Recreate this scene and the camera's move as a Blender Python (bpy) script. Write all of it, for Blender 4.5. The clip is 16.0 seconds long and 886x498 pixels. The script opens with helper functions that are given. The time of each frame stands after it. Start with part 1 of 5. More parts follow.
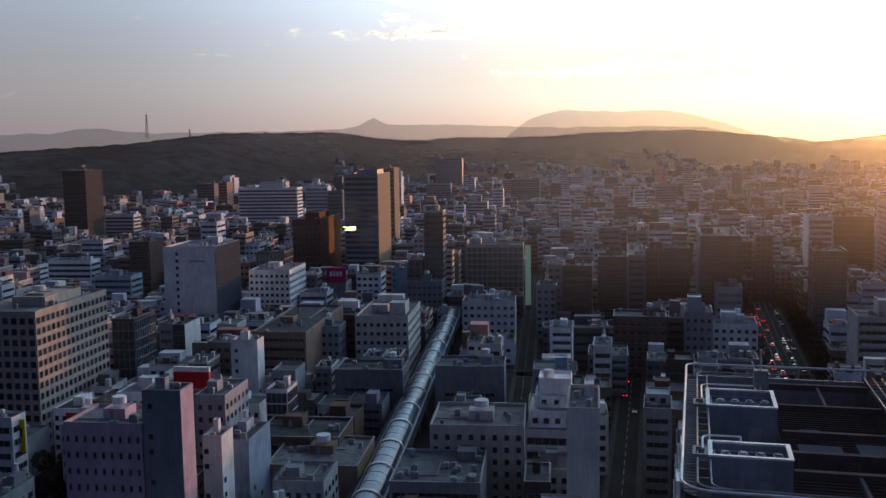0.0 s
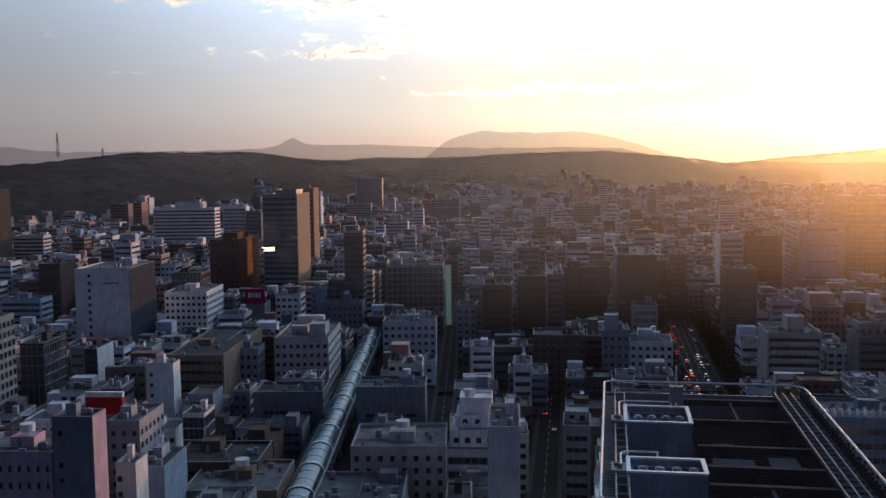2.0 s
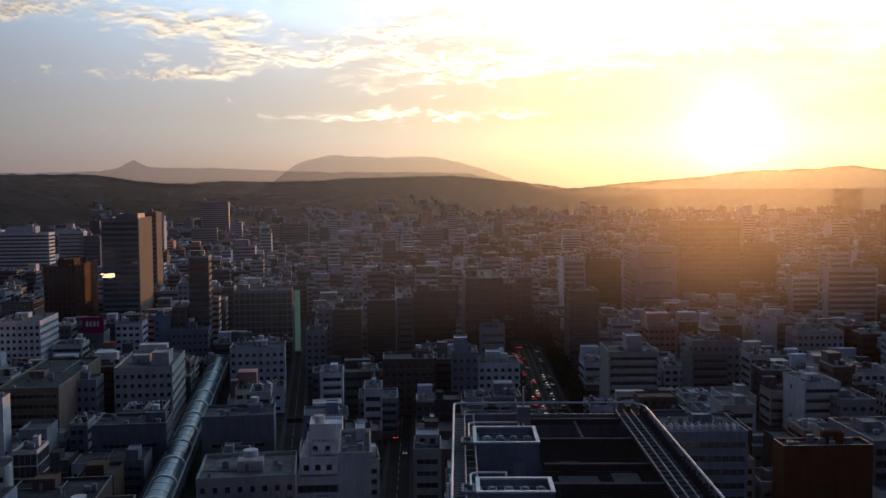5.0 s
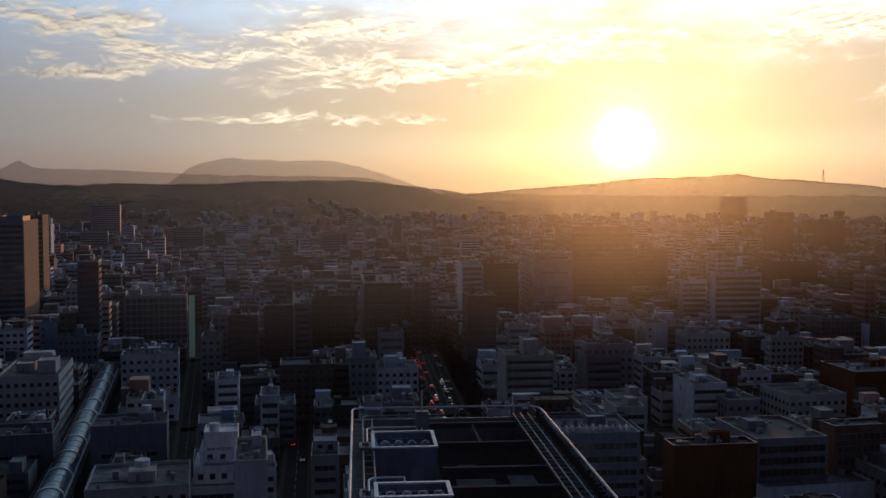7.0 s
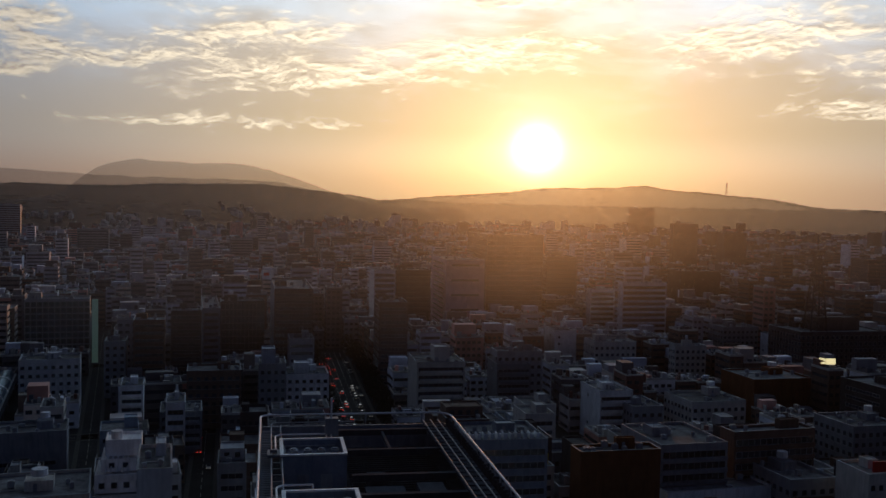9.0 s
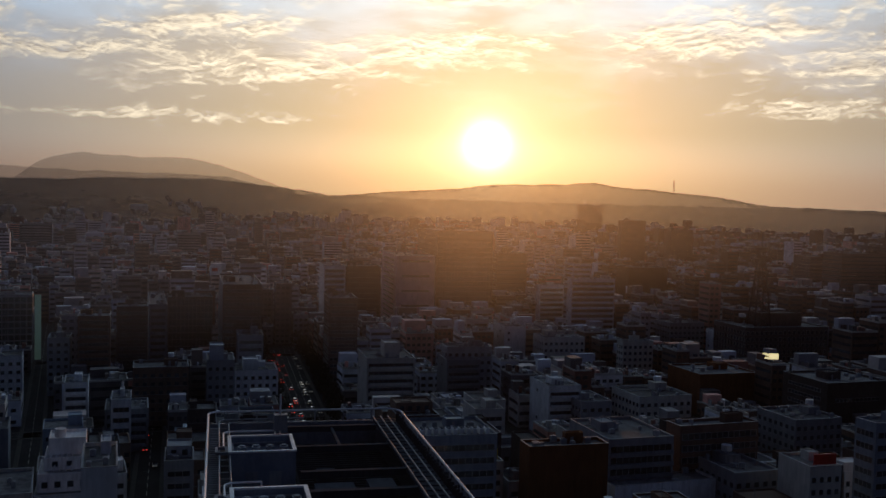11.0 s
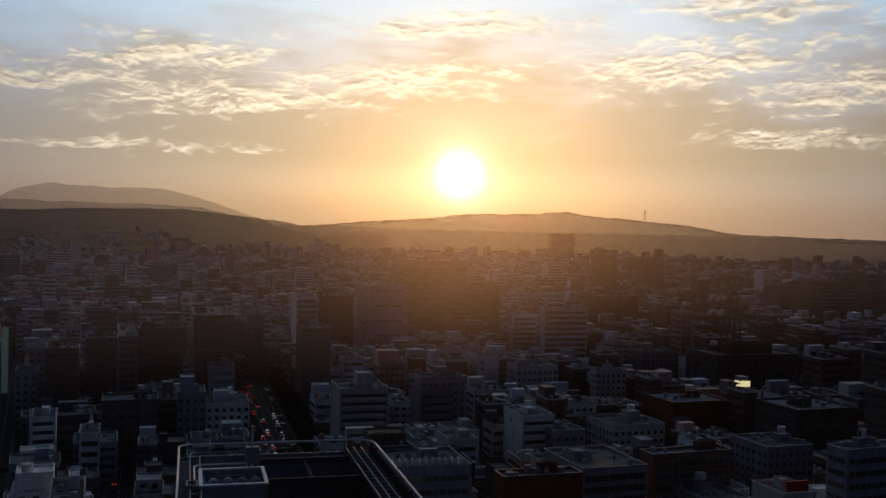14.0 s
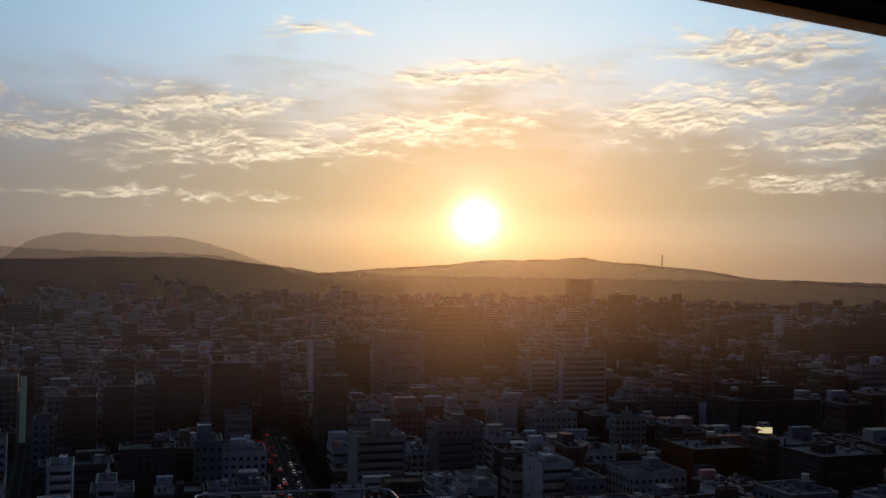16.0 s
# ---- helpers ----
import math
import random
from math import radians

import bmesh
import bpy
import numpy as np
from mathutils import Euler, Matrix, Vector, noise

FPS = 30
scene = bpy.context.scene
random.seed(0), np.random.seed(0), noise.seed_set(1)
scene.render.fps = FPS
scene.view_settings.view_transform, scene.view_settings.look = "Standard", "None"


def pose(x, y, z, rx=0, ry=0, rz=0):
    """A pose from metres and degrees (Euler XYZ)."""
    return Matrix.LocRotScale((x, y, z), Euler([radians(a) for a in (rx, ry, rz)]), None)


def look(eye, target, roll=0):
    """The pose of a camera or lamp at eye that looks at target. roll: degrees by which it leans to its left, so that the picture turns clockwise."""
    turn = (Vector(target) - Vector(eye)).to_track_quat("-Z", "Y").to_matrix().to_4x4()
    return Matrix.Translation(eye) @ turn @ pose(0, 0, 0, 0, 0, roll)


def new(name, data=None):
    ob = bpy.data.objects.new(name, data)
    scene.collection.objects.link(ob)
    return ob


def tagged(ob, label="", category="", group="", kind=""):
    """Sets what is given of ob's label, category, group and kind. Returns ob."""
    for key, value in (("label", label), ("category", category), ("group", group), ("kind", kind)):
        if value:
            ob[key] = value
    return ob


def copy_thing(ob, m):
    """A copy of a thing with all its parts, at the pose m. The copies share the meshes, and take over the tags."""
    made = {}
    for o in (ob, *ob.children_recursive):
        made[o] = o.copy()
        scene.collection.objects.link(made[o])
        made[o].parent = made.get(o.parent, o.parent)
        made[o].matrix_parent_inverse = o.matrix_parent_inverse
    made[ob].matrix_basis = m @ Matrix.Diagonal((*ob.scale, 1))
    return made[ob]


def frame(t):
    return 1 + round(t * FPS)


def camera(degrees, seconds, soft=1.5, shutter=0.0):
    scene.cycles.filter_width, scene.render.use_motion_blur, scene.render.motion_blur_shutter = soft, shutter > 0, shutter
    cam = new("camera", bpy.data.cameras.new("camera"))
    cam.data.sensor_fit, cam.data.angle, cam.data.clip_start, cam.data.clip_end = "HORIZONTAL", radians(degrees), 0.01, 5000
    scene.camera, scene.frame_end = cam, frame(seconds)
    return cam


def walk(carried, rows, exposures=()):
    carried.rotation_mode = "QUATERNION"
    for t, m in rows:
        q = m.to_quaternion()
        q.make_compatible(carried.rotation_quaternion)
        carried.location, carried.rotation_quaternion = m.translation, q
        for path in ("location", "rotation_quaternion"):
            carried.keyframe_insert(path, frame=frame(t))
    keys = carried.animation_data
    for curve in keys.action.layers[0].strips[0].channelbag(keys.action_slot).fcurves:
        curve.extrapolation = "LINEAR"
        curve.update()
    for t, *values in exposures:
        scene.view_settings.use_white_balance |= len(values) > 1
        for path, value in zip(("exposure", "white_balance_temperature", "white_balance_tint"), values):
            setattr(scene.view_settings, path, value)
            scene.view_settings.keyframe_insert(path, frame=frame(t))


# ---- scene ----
cam = camera(49.02, 16.0)
EYE = 100.0
PATH = [
    (0.0, pose(0, 0, EYE, 83.98, 0.85, -0.09)),
    (0.5, pose(0, 0, EYE, 84.29, 0.77, -0.67)),
    (1.0, pose(0, 0, EYE, 84.55, 0.75, -1.80)),
    (1.5, pose(0, 0, EYE, 84.82, 0.71, -3.22)),
    (2.0, pose(0, 0, EYE, 85.10, 0.68, -4.79)),
    (2.5, pose(0, 0, EYE, 85.45, 0.64, -6.35)),
    (3.0, pose(0, 0, EYE, 85.76, 0.58, -7.89)),
    (3.5, pose(0, 0, EYE, 86.03, 0.60, -9.38)),
    (4.0, pose(0, 0, EYE, 86.26, 0.48, -10.80)),
    (6.5, pose(0, 0, EYE, 86.60, 0.17, -18.06)),
    (7.0, pose(0, 0, EYE, 86.72, -0.12, -19.58)),
    (7.5, pose(0, 0, EYE, 86.85, -0.43, -21.03)),
    (8.0, pose(0, 0, EYE, 86.96, -0.68, -22.32)),
    (8.5, pose(0, 0, EYE, 87.06, -0.97, -23.53)),
    (9.0, pose(0, 0, EYE, 87.17, -1.21, -24.68)),
    (9.5, pose(0, 0, EYE, 87.19, -1.38, -25.61)),
    (10.0, pose(0, 0, EYE, 87.14, -1.49, -26.31)),
    (12.5, pose(0, 0, EYE, 87.18, -1.56, -29.05)),
    (13.0, pose(0, 0, EYE, 87.64, -1.56, -29.26)),
    (13.5, pose(0, 0, EYE, 88.21, -1.43, -29.31)),
    (14.0, pose(0, 0, EYE, 88.78, -1.33, -29.20)),
    (14.5, pose(0, 0, EYE, 89.49, -1.19, -29.01)),
    (15.0, pose(0, 0, EYE, 90.19, -1.07, -28.69)),
    (15.5, pose(0, 0, EYE, 90.89, -1.07, -28.43)),
    (16.0, pose(0, 0, EYE, 91.50, -0.95, -28.21)),
]
EXPOSURE = [(0.0, 0.10), (2.0, -0.03), (4.0, -0.38), (6.5, -1.02), (9.0, -1.42), (12.5, -1.51), (16.0, -1.77)]
walk(cam, PATH, EXPOSURE)

# ---- light ----
SUN_AZ, SUN_EL = radians(30.1), radians(3.2)
TO_SUN = Vector((math.sin(SUN_AZ) * math.cos(SUN_EL), math.cos(SUN_AZ) * math.cos(SUN_EL), math.sin(SUN_EL)))
lamp = bpy.data.lights.new("sun", "SUN")
lamp.energy, lamp.angle, lamp.color = 2.3, radians(0.6), (1.0, 0.41, 0.13)
sun = new("sun", lamp)
sun.matrix_world = look(TO_SUN * 300, (0, 0, 0))


class Graph:
    """Short hand for node trees."""

    def __init__(self, tree):
        self.tree = tree

    def node(self, kind, **inputs):
        n = self.tree.nodes.new(kind)
        for key, value in inputs.items():
            self.put(n, key, value)
        return n

    def put(self, n, key, value):
        sock = n.inputs[int(key[1:])] if key[0] == "i" and key[1:].isdigit() else n.inputs[key.replace("_", " ")]
        if isinstance(value, bpy.types.NodeSocket):
            self.tree.links.new(value, sock)
        else:
            sock.default_value = value

    def math(self, op, a, b=0.0, c=0.0, clamp=False):
        n = self.node("ShaderNodeMath", i0=a, i1=b, i2=c)
        n.operation, n.use_clamp = op, clamp
        return n.outputs[0]

    def vec(self, op, a, b=(0, 0, 0)):
        n = self.tree.nodes.new("ShaderNodeVectorMath")
        n.operation = op
        self.put(n, "i0", a)
        if op == "SCALE":
            self.put(n, "Scale", b)
        else:
            self.put(n, "i1", b)
        return n.outputs["Value"] if op in ("DOT_PRODUCT", "LENGTH") else n.outputs[0]

    def mix(self, fac, a, b, blend="MIX"):
        n = self.tree.nodes.new("ShaderNodeMix")
        n.data_type, n.blend_type = "RGBA", blend
        for i, v in ((0, fac), (6, a), (7, b)):
            if isinstance(v, bpy.types.NodeSocket):
                self.tree.links.new(v, n.inputs[i])
            else:
                n.inputs[i].default_value = (*v, 1) if isinstance(v, tuple) and len(v) == 3 else v
        return n.outputs[2]

    def smooth(self, v, lo, hi, to0=0.0, to1=1.0):
        n = self.node("ShaderNodeMapRange", Value=v)
        n.interpolation_type = "SMOOTHSTEP"
        for k, x in zip((1, 2, 3, 4), (lo, hi, to0, to1)):
            n.inputs[k].default_value = x
        return n.outputs[0]

    def noise(self, vector, scale, detail=4.0, rough=0.55, distortion=0.0):
        n = self.node("ShaderNodeTexNoise", Scale=scale, Detail=detail, Roughness=rough, Distortion=distortion)
        self.tree.links.new(vector, n.inputs["Vector"])
        return n.outputs[0]


def build_world():
    w = bpy.data.worlds.new("sky")
    scene.world = w
    w.use_nodes = True
    w.node_tree.nodes.clear()
    g = Graph(w.node_tree)
    way = g.node("ShaderNodeTexCoord").outputs["Generated"]
    sky = g.node("ShaderNodeTexSky")
    sky.sky_type, sky.sun_disc = "NISHITA", False
    sky.sun_elevation, sky.sun_rotation = SUN_EL, SUN_AZ
    sky.altitude, sky.air_density, sky.dust_density, sky.ozone_density = 100, 1.0, 2.0, 2.0
    base = sky.outputs[0]
    sep = g.node("ShaderNodeSeparateXYZ", Vector=way)
    up = g.math("MAXIMUM", sep.outputs[2], 0.0)
    turn = g.math("ARCTAN2", sep.outputs[0], sep.outputs[1])
    lift = g.math("ARCSINE", g.math("MINIMUM", up, 1.0))
    spread = g.node("ShaderNodeCombineXYZ", X=turn, Y=g.math("MULTIPLY_ADD", turn, 0.18, g.math("MULTIPLY", lift, 3.4))).outputs[0]
    facing = g.vec("DOT_PRODUCT", way, tuple(TO_SUN))
    near_sun = g.math("MAXIMUM", facing, 0.0)
    west = g.smooth(turn, -0.30, 0.42, 0.10, 1.0)
    warp = g.vec("ADD", spread, g.vec("SCALE", g.node("ShaderNodeTexNoise", Vector=spread, Scale=7.0, Detail=3.0).outputs["Color"], 0.07))
    # a ragged bank over the horizon, blue with scattered patches above it
    ragged = g.math("ADD", g.math("MULTIPLY", g.noise(warp, 6.0, 9, 0.64), 0.30), g.math("SUBTRACT", 0.160, lift))
    sheet = g.math("MULTIPLY", g.smooth(ragged, 0.09, 0.20), west)
    aloft = g.smooth(lift, 0.03, 0.075)
    # broken cloudlets gathered in drifts, in degrees of azimuth and elevation
    wide, high = g.math("MULTIPLY", turn, 57.3), g.math("MULTIPLY", lift, 57.3)
    cover = g.smooth(high, 15.0, 19.0, 0.12, 0.5)
    for a, e, wa, we, slope in DRIFTS:
        da, de = g.math("SUBTRACT", wide, a), g.math("SUBTRACT", high, e)
        da2 = g.math("POWER", g.math("ABSOLUTE", g.math("DIVIDE", da, wa)), 2.0)
        de2 = g.math("POWER", g.math("ABSOLUTE", g.math("DIVIDE", g.math("MULTIPLY_ADD", da, -slope, de), we)), 2.0)
        cover = g.math("MAXIMUM", cover, g.math("EXPONENT", g.math("MULTIPLY", g.math("ADD", da2, de2), -1.0)))
    flat = g.node("ShaderNodeCombineXYZ", X=g.math("MULTIPLY", wide, 0.13), Y=g.math("MULTIPLY_ADD", wide, -0.012, g.math("MULTIPLY", high, 0.34))).outputs[0]
    curl = g.node("ShaderNodeTexNoise", Vector=flat, Scale=1.6, Detail=4.0).outputs["Color"]
    flat = g.vec("ADD", flat, g.vec("SCALE", curl, 0.45))
    thick = g.noise(flat, 3.6, 11, 0.68)
    toward = g.noise(g.vec("ADD", flat, (0.0, -0.05, 0.0)), 3.6, 11, 0.68)
    heap = g.math("MULTIPLY_ADD", cover, 0.34, g.math("SUBTRACT", thick, 0.24))
    cloud = g.smooth(heap, 0.40, 0.64)
    lit = g.smooth(g.math("SUBTRACT", thick, toward), -0.16, 0.12)
    # aureole of the low sun in moist air; the sky dims away from the sun
    halo = g.math("MULTIPLY", g.math("POWER", near_sun, 15.0), CLOUD[0])
    halo2 = g.math("MULTIPLY", g.math("POWER", near_sun, 70.0), CLOUD[1])
    disc = g.math("MULTIPLY", g.math("ADD", g.math("POWER", near_sun, 6000.0), g.math("MULTIPLY", g.math("POWER", near_sun, 900.0), 0.12)), CLOUD[2])
    glow = g.vec("ADD", g.vec("SCALE", (1.0, 0.70, 0.22), halo), g.vec("SCALE", (1.0, 0.60, 0.12), halo2))
    glow = g.vec("ADD", glow, g.vec("SCALE", (1.0, 0.85, 0.55), disc))
    haze = g.vec("SCALE", g.mix(g.smooth(facing, 0.60, 0.92), (0.47, 0.44, 0.45), (0.61, 0.485, 0.38)), g.smooth(up, 0.17, 0.0, 0.0, CLOUD[3]))
    blue = g.math("MULTIPLY", g.smooth(up, 0.0, 0.26, 0.20, 1.42), g.smooth(up, 0.30, 0.9, 1.0, 0.22))
    haze = g.vec("SCALE", haze, g.smooth(facing, -0.2, 0.75, 0.03, 1.0))
    tint = g.mix(g.smooth(facing, -0.1, 0.6), (0.16, 0.31, 0.98), (0.24, 0.39, 0.84))
    tint = g.mix(g.smooth(facing, 0.35, 0.62), tint, (0.30, 0.40, 0.55))
    tint = g.mix(g.smooth(facing, 0.66, 0.93), tint, (0.46, 0.58, 0.76))
    tint = g.mix(g.smooth(facing, 0.89, 0.98), tint, (0.42, 0.52, 0.67))
    tint = g.mix(g.math("MULTIPLY", g.smooth(up, 0.13, 0.27), g.smooth(facing, 0.55, 0.85)), tint, (0.30, 0.53, 0.74))
    dome = g.vec("SCALE", tint, g.math("MULTIPLY", g.math("MULTIPLY", blue, CLOUD[6]), g.smooth(facing, -0.1, 0.92, DIM, 1.0)))
    haze = g.vec("ADD", haze, dome)
    clear = g.vec("ADD", g.vec("ADD", g.vec("SCALE", base, SKY), glow), haze)
    side = g.smooth(facing, -0.2, 0.8, 0.05, 1.0)
    veil = g.vec("ADD", g.vec("SCALE", (0.80, 0.63, 0.44), side), g.vec("SCALE", glow, 0.8))
    total = g.mix(g.math("MULTIPLY", g.math("MULTIPLY", sheet, aloft), 0.75), clear, veil)
    dusk = g.mix(g.smooth(facing, 0.66, 0.96), (0.47, 0.43, 0.49), (0.78, 0.42, 0.27))
    murk = g.vec("ADD", g.vec("SCALE", dusk, side), g.vec("SCALE", glow, 0.7))
    total = g.mix(g.smooth(lift, 0.065, 0.0, 0.0, 0.65), total, murk)
    cloud = g.math("MULTIPLY", cloud, aloft)
    shine = g.math("MULTIPLY_ADD", g.math("POWER", near_sun, 6.0), CLOUD[5], CLOUD[4])
    shine = g.math("MULTIPLY", shine, side)
    rim = g.vec("ADD", g.vec("SCALE", (1.0, 0.87, 0.66), shine), g.vec("SCALE", glow, 0.75))
    grey = g.vec("ADD", g.vec("SCALE", (0.62, 0.54, 0.52), side), g.vec("SCALE", glow, 0.55))
    total = g.mix(g.math("MULTIPLY", cloud, 0.85), total, g.mix(lit, grey, rim))
    # fuller light in the bright west round the sun
    total = g.vec("SCALE", total, g.smooth(facing, 0.87, 0.985, 1.0, 1.30))
    # thinner light in the duller south-west
    total = g.vec("MULTIPLY", total, g.mix(g.smooth(turn, -0.40, 0.14), (0.66, 0.60, 0.56), (1.0, 1.0, 1.0)))
    back = g.node("ShaderNodeBackground", Color=total, Strength=1.0)
    out = g.node("ShaderNodeOutputWorld", Surface=back.outputs[0])


SKY = 0.035
DIM = 0.072
CLOUD = (0.82, 0.47, 11.0, 0.80, 1.65, 1.8, 2.2)
# drifts of cloudlets: azimuth, elevation, half width, half height, slope
DRIFTS = ((17, 7.2, 11, 1.5, 0.03), (3.5, 7.8, 4.5, 1.3, -0.05), (27, 8.6, 8, 1.4, 0.05), (20.5, 14, 4, 0.6, -0.05), (30, 11.8, 7, 1.1, 0.05),
          (47, 13.0, 8, 1.6, -0.05), (43, 9.6, 9, 1.9, 0.08), (52, 8.0, 8, 1.6, 0.06), (49, 5.4, 6, 0.7, -0.03), (-10, 9.9, 7, 0.9, 0.06),
          (0, 9.3, 6, 1.5, -0.08), (6, 7.6, 8, 0.8, 0.05), (14, 9.4, 8, 1.3, 0.03), (12, 4.3, 9, 0.5, 0.02), (-1, 6.6, 6, 0.5, 0.02))
build_world()


# ---- materials ----
def surface(name, colour, rough=0.8, vary=0.12, grain=0.35, metal=0.0, bump=0.15, stain=0.25, scale=0.25, spec=0.07):
    """Painted or mineral surface: two scales of variation, rain streaks, fine relief and a tone for each object."""
    m = bpy.data.materials.new(name)
    m.use_nodes = True
    g = Graph(m.node_tree)
    bsdf = m.node_tree.nodes["Principled BSDF"]
    co = g.node("ShaderNodeTexCoord").outputs["Object"]
    tone = g.node("ShaderNodeObjectInfo").outputs["Random"]
    streaks = g.vec("MULTIPLY", co, (1.0, 1.0, 0.12))
    big, fine, wash = g.noise(co, scale, 4), g.noise(co, scale * 14, 5), g.noise(streaks, scale * 4, 5, 0.65)
    v = g.math("MULTIPLY_ADD", tone, vary * 2, 1 - vary)
    v = g.math("MULTIPLY", v, g.smooth(big, 0.3, 0.7, 1 - stain * 0.6, 1 + stain * 0.3))
    v = g.math("MULTIPLY", v, g.smooth(wash, 0.35, 0.75, 1 + stain * 0.2, 1 - stain))
    v = g.math("MULTIPLY", v, g.smooth(fine, 0.3, 0.7, 1 - grain * 0.3, 1 + grain * 0.2))
    col = g.vec("SCALE", tuple(colour), v)
    m.node_tree.links.new(col, bsdf.inputs["Base Color"])
    m.node_tree.links.new(g.smooth(fine, 0.2, 0.8, max(rough - 0.1, 0.05), min(rough + 0.1, 1)), bsdf.inputs["Roughness"])
    bsdf.inputs["Metallic"].default_value = metal
    bsdf.inputs["Specular IOR Level"].default_value = spec
    if bump:
        b = g.node("ShaderNodeBump", Strength=bump, Distance=0.05, Height=fine)
        m.node_tree.links.new(b.outputs[0], bsdf.inputs["Normal"])
    return m


def glass(name, colour, rough=0.08):
    """Dark window glass, seen from outside: a glossy dark coat over a dim room."""
    m = bpy.data.materials.new(name)
    m.use_nodes = True
    g = Graph(m.node_tree)
    bsdf = m.node_tree.nodes["Principled BSDF"]
    co = g.node("ShaderNodeTexCoord").outputs["Object"]
    tone = g.node("ShaderNodeObjectInfo").outputs["Random"]
    v = g.math("MULTIPLY", g.math("MULTIPLY_ADD", tone, 0.9, 0.5), g.smooth(g.noise(co, 0.5, 3), 0.3, 0.7, 0.6, 1.4))
    m.node_tree.links.new(g.vec("SCALE", tuple(colour), v), bsdf.inputs["Base Color"])
    bsdf.inputs["Roughness"].default_value = rough
    bsdf.inputs["IOR"].default_value = 1.5
    b = g.node("ShaderNodeBump", Strength=0.04, Distance=0.1, Height=g.noise(co, 0.35, 2))
    m.node_tree.links.new(b.outputs[0], bsdf.inputs["Normal"])
    return m


def light(name, colour, strength):
    m = bpy.data.materials.new(name)
    m.use_nodes = True
    bsdf = m.node_tree.nodes["Principled BSDF"]
    bsdf.inputs["Base Color"].default_value = (*colour, 1)
    bsdf.inputs["Emission Color"].default_value = (*colour, 1)
    bsdf.inputs["Emission Strength"].default_value = strength
    return m


WHITE = surface("white render", (0.80, 0.81, 0.82), vary=0.2)
CREAM = surface("cream render", (0.55, 0.53, 0.50))
BEIGE = surface("beige concrete", (0.46, 0.39, 0.33))
GREY = surface("grey concrete", (0.28, 0.295, 0.32), vary=0.35)
STEEL = surface("blue-grey cladding", (0.24, 0.28, 0.34), rough=0.45)
BLUE = surface("pale blue cladding", (0.34, 0.41, 0.50), rough=0.5)
TAN = surface("tan tile", (0.28, 0.205, 0.155))
BROWN = surface("brown tile", (0.15, 0.10, 0.08), vary=0.25)
RED = surface("red-brown brick tile", (0.20, 0.065, 0.045))
RUST = surface("rust-brown tile", (0.19, 0.072, 0.032))
PINK = surface("pink tile", (0.56, 0.42, 0.50))
DARK = surface("dark cladding", (0.085, 0.075, 0.075), rough=0.85, vary=0.3, spec=0.02)
SPANDREL = surface("blue-grey spandrel panel", (0.27, 0.32, 0.39), rough=0.45)
GLASS = surface("pale metal lattice", (0.42, 0.43, 0.42), rough=0.5)
ROOF = surface("weathered roof membrane", (0.16, 0.165, 0.175), rough=0.9, vary=0.45, stain=0.5, scale=0.12)
METAL = surface("galvanised metal", (0.33, 0.35, 0.38), rough=0.7, metal=0.1, vary=0.2, spec=0.1)
RIM = surface("bright metal rim", (0.78, 0.80, 0.83), rough=0.55, metal=0.12, stain=0.15, spec=0.1)
GIRDER = surface("dark painted girder", (0.055, 0.065, 0.085), rough=0.95, spec=0.02)
DECK = surface("dark steel deck", (0.05, 0.055, 0.065), rough=0.95, spec=0.02)
PANE = glass("dark window glass", (0.035, 0.042, 0.052))
GREENPANE = glass("greenish glass", (0.05, 0.075, 0.07))
FRAME = surface("window frame", (0.30, 0.31, 0.33), rough=0.5)
ASPHALT = surface("asphalt", (0.036, 0.036, 0.039), rough=0.9, vary=0.0, scale=0.05, stain=0.4)
PAVING = surface("pavement", (0.09, 0.088, 0.086), rough=0.9, vary=0.1)
MARK = surface("road paint", (0.6, 0.6, 0.58))
LEAF = surface("foliage", (0.036, 0.038, 0.028), rough=1.0, vary=0.2, scale=0.02, bump=0.1, stain=0.3)
FOREST = surface("hill forest", (0.045, 0.052, 0.056), rough=1.0, vary=0.0, scale=0.006, bump=0.0, stain=0.6, grain=0.15, spec=0.0)


def haze_fade(m, near, far, start=2000, end=4200):
    """Mixes transparency into a far surface to imitate haze, more with the distance."""
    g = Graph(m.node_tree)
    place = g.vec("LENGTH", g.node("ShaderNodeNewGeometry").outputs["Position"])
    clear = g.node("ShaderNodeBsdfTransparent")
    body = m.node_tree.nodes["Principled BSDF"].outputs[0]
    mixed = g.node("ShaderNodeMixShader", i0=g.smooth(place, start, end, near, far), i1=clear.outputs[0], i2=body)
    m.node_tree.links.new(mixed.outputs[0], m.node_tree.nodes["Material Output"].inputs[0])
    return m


# haze on the hills and the distant tower, put in as transparency
haze_fade(FOREST, 0.98, 0.67)
HAZY = haze_fade(DARK.copy(), 0.72, 0.6, 1000, 2600)
BARK = surface("bark", (0.08, 0.06, 0.045))
REDPAINT = surface("red sign paint", (0.55, 0.03, 0.03), rough=0.4)
MAGENTA = surface("magenta sign panel", (0.45, 0.015, 0.13), rough=0.4)
YELLOW = surface("yellow sign paint", (0.6, 0.48, 0.03), rough=0.4)
GREENPAINT = surface("green sign panel", (0.38, 0.62, 0.50), rough=0.4)
BLUEPAINT = surface("blue sign panel", (0.05, 0.12, 0.35), rough=0.4)
BLACK = surface("black paint", (0.02, 0.02, 0.022), rough=0.5)
TAIL = light("red tail lamp", (1.0, 0.05, 0.03), 3.2)
HEAD = light("white head lamp", (1.0, 0.9, 0.7), 0.7)
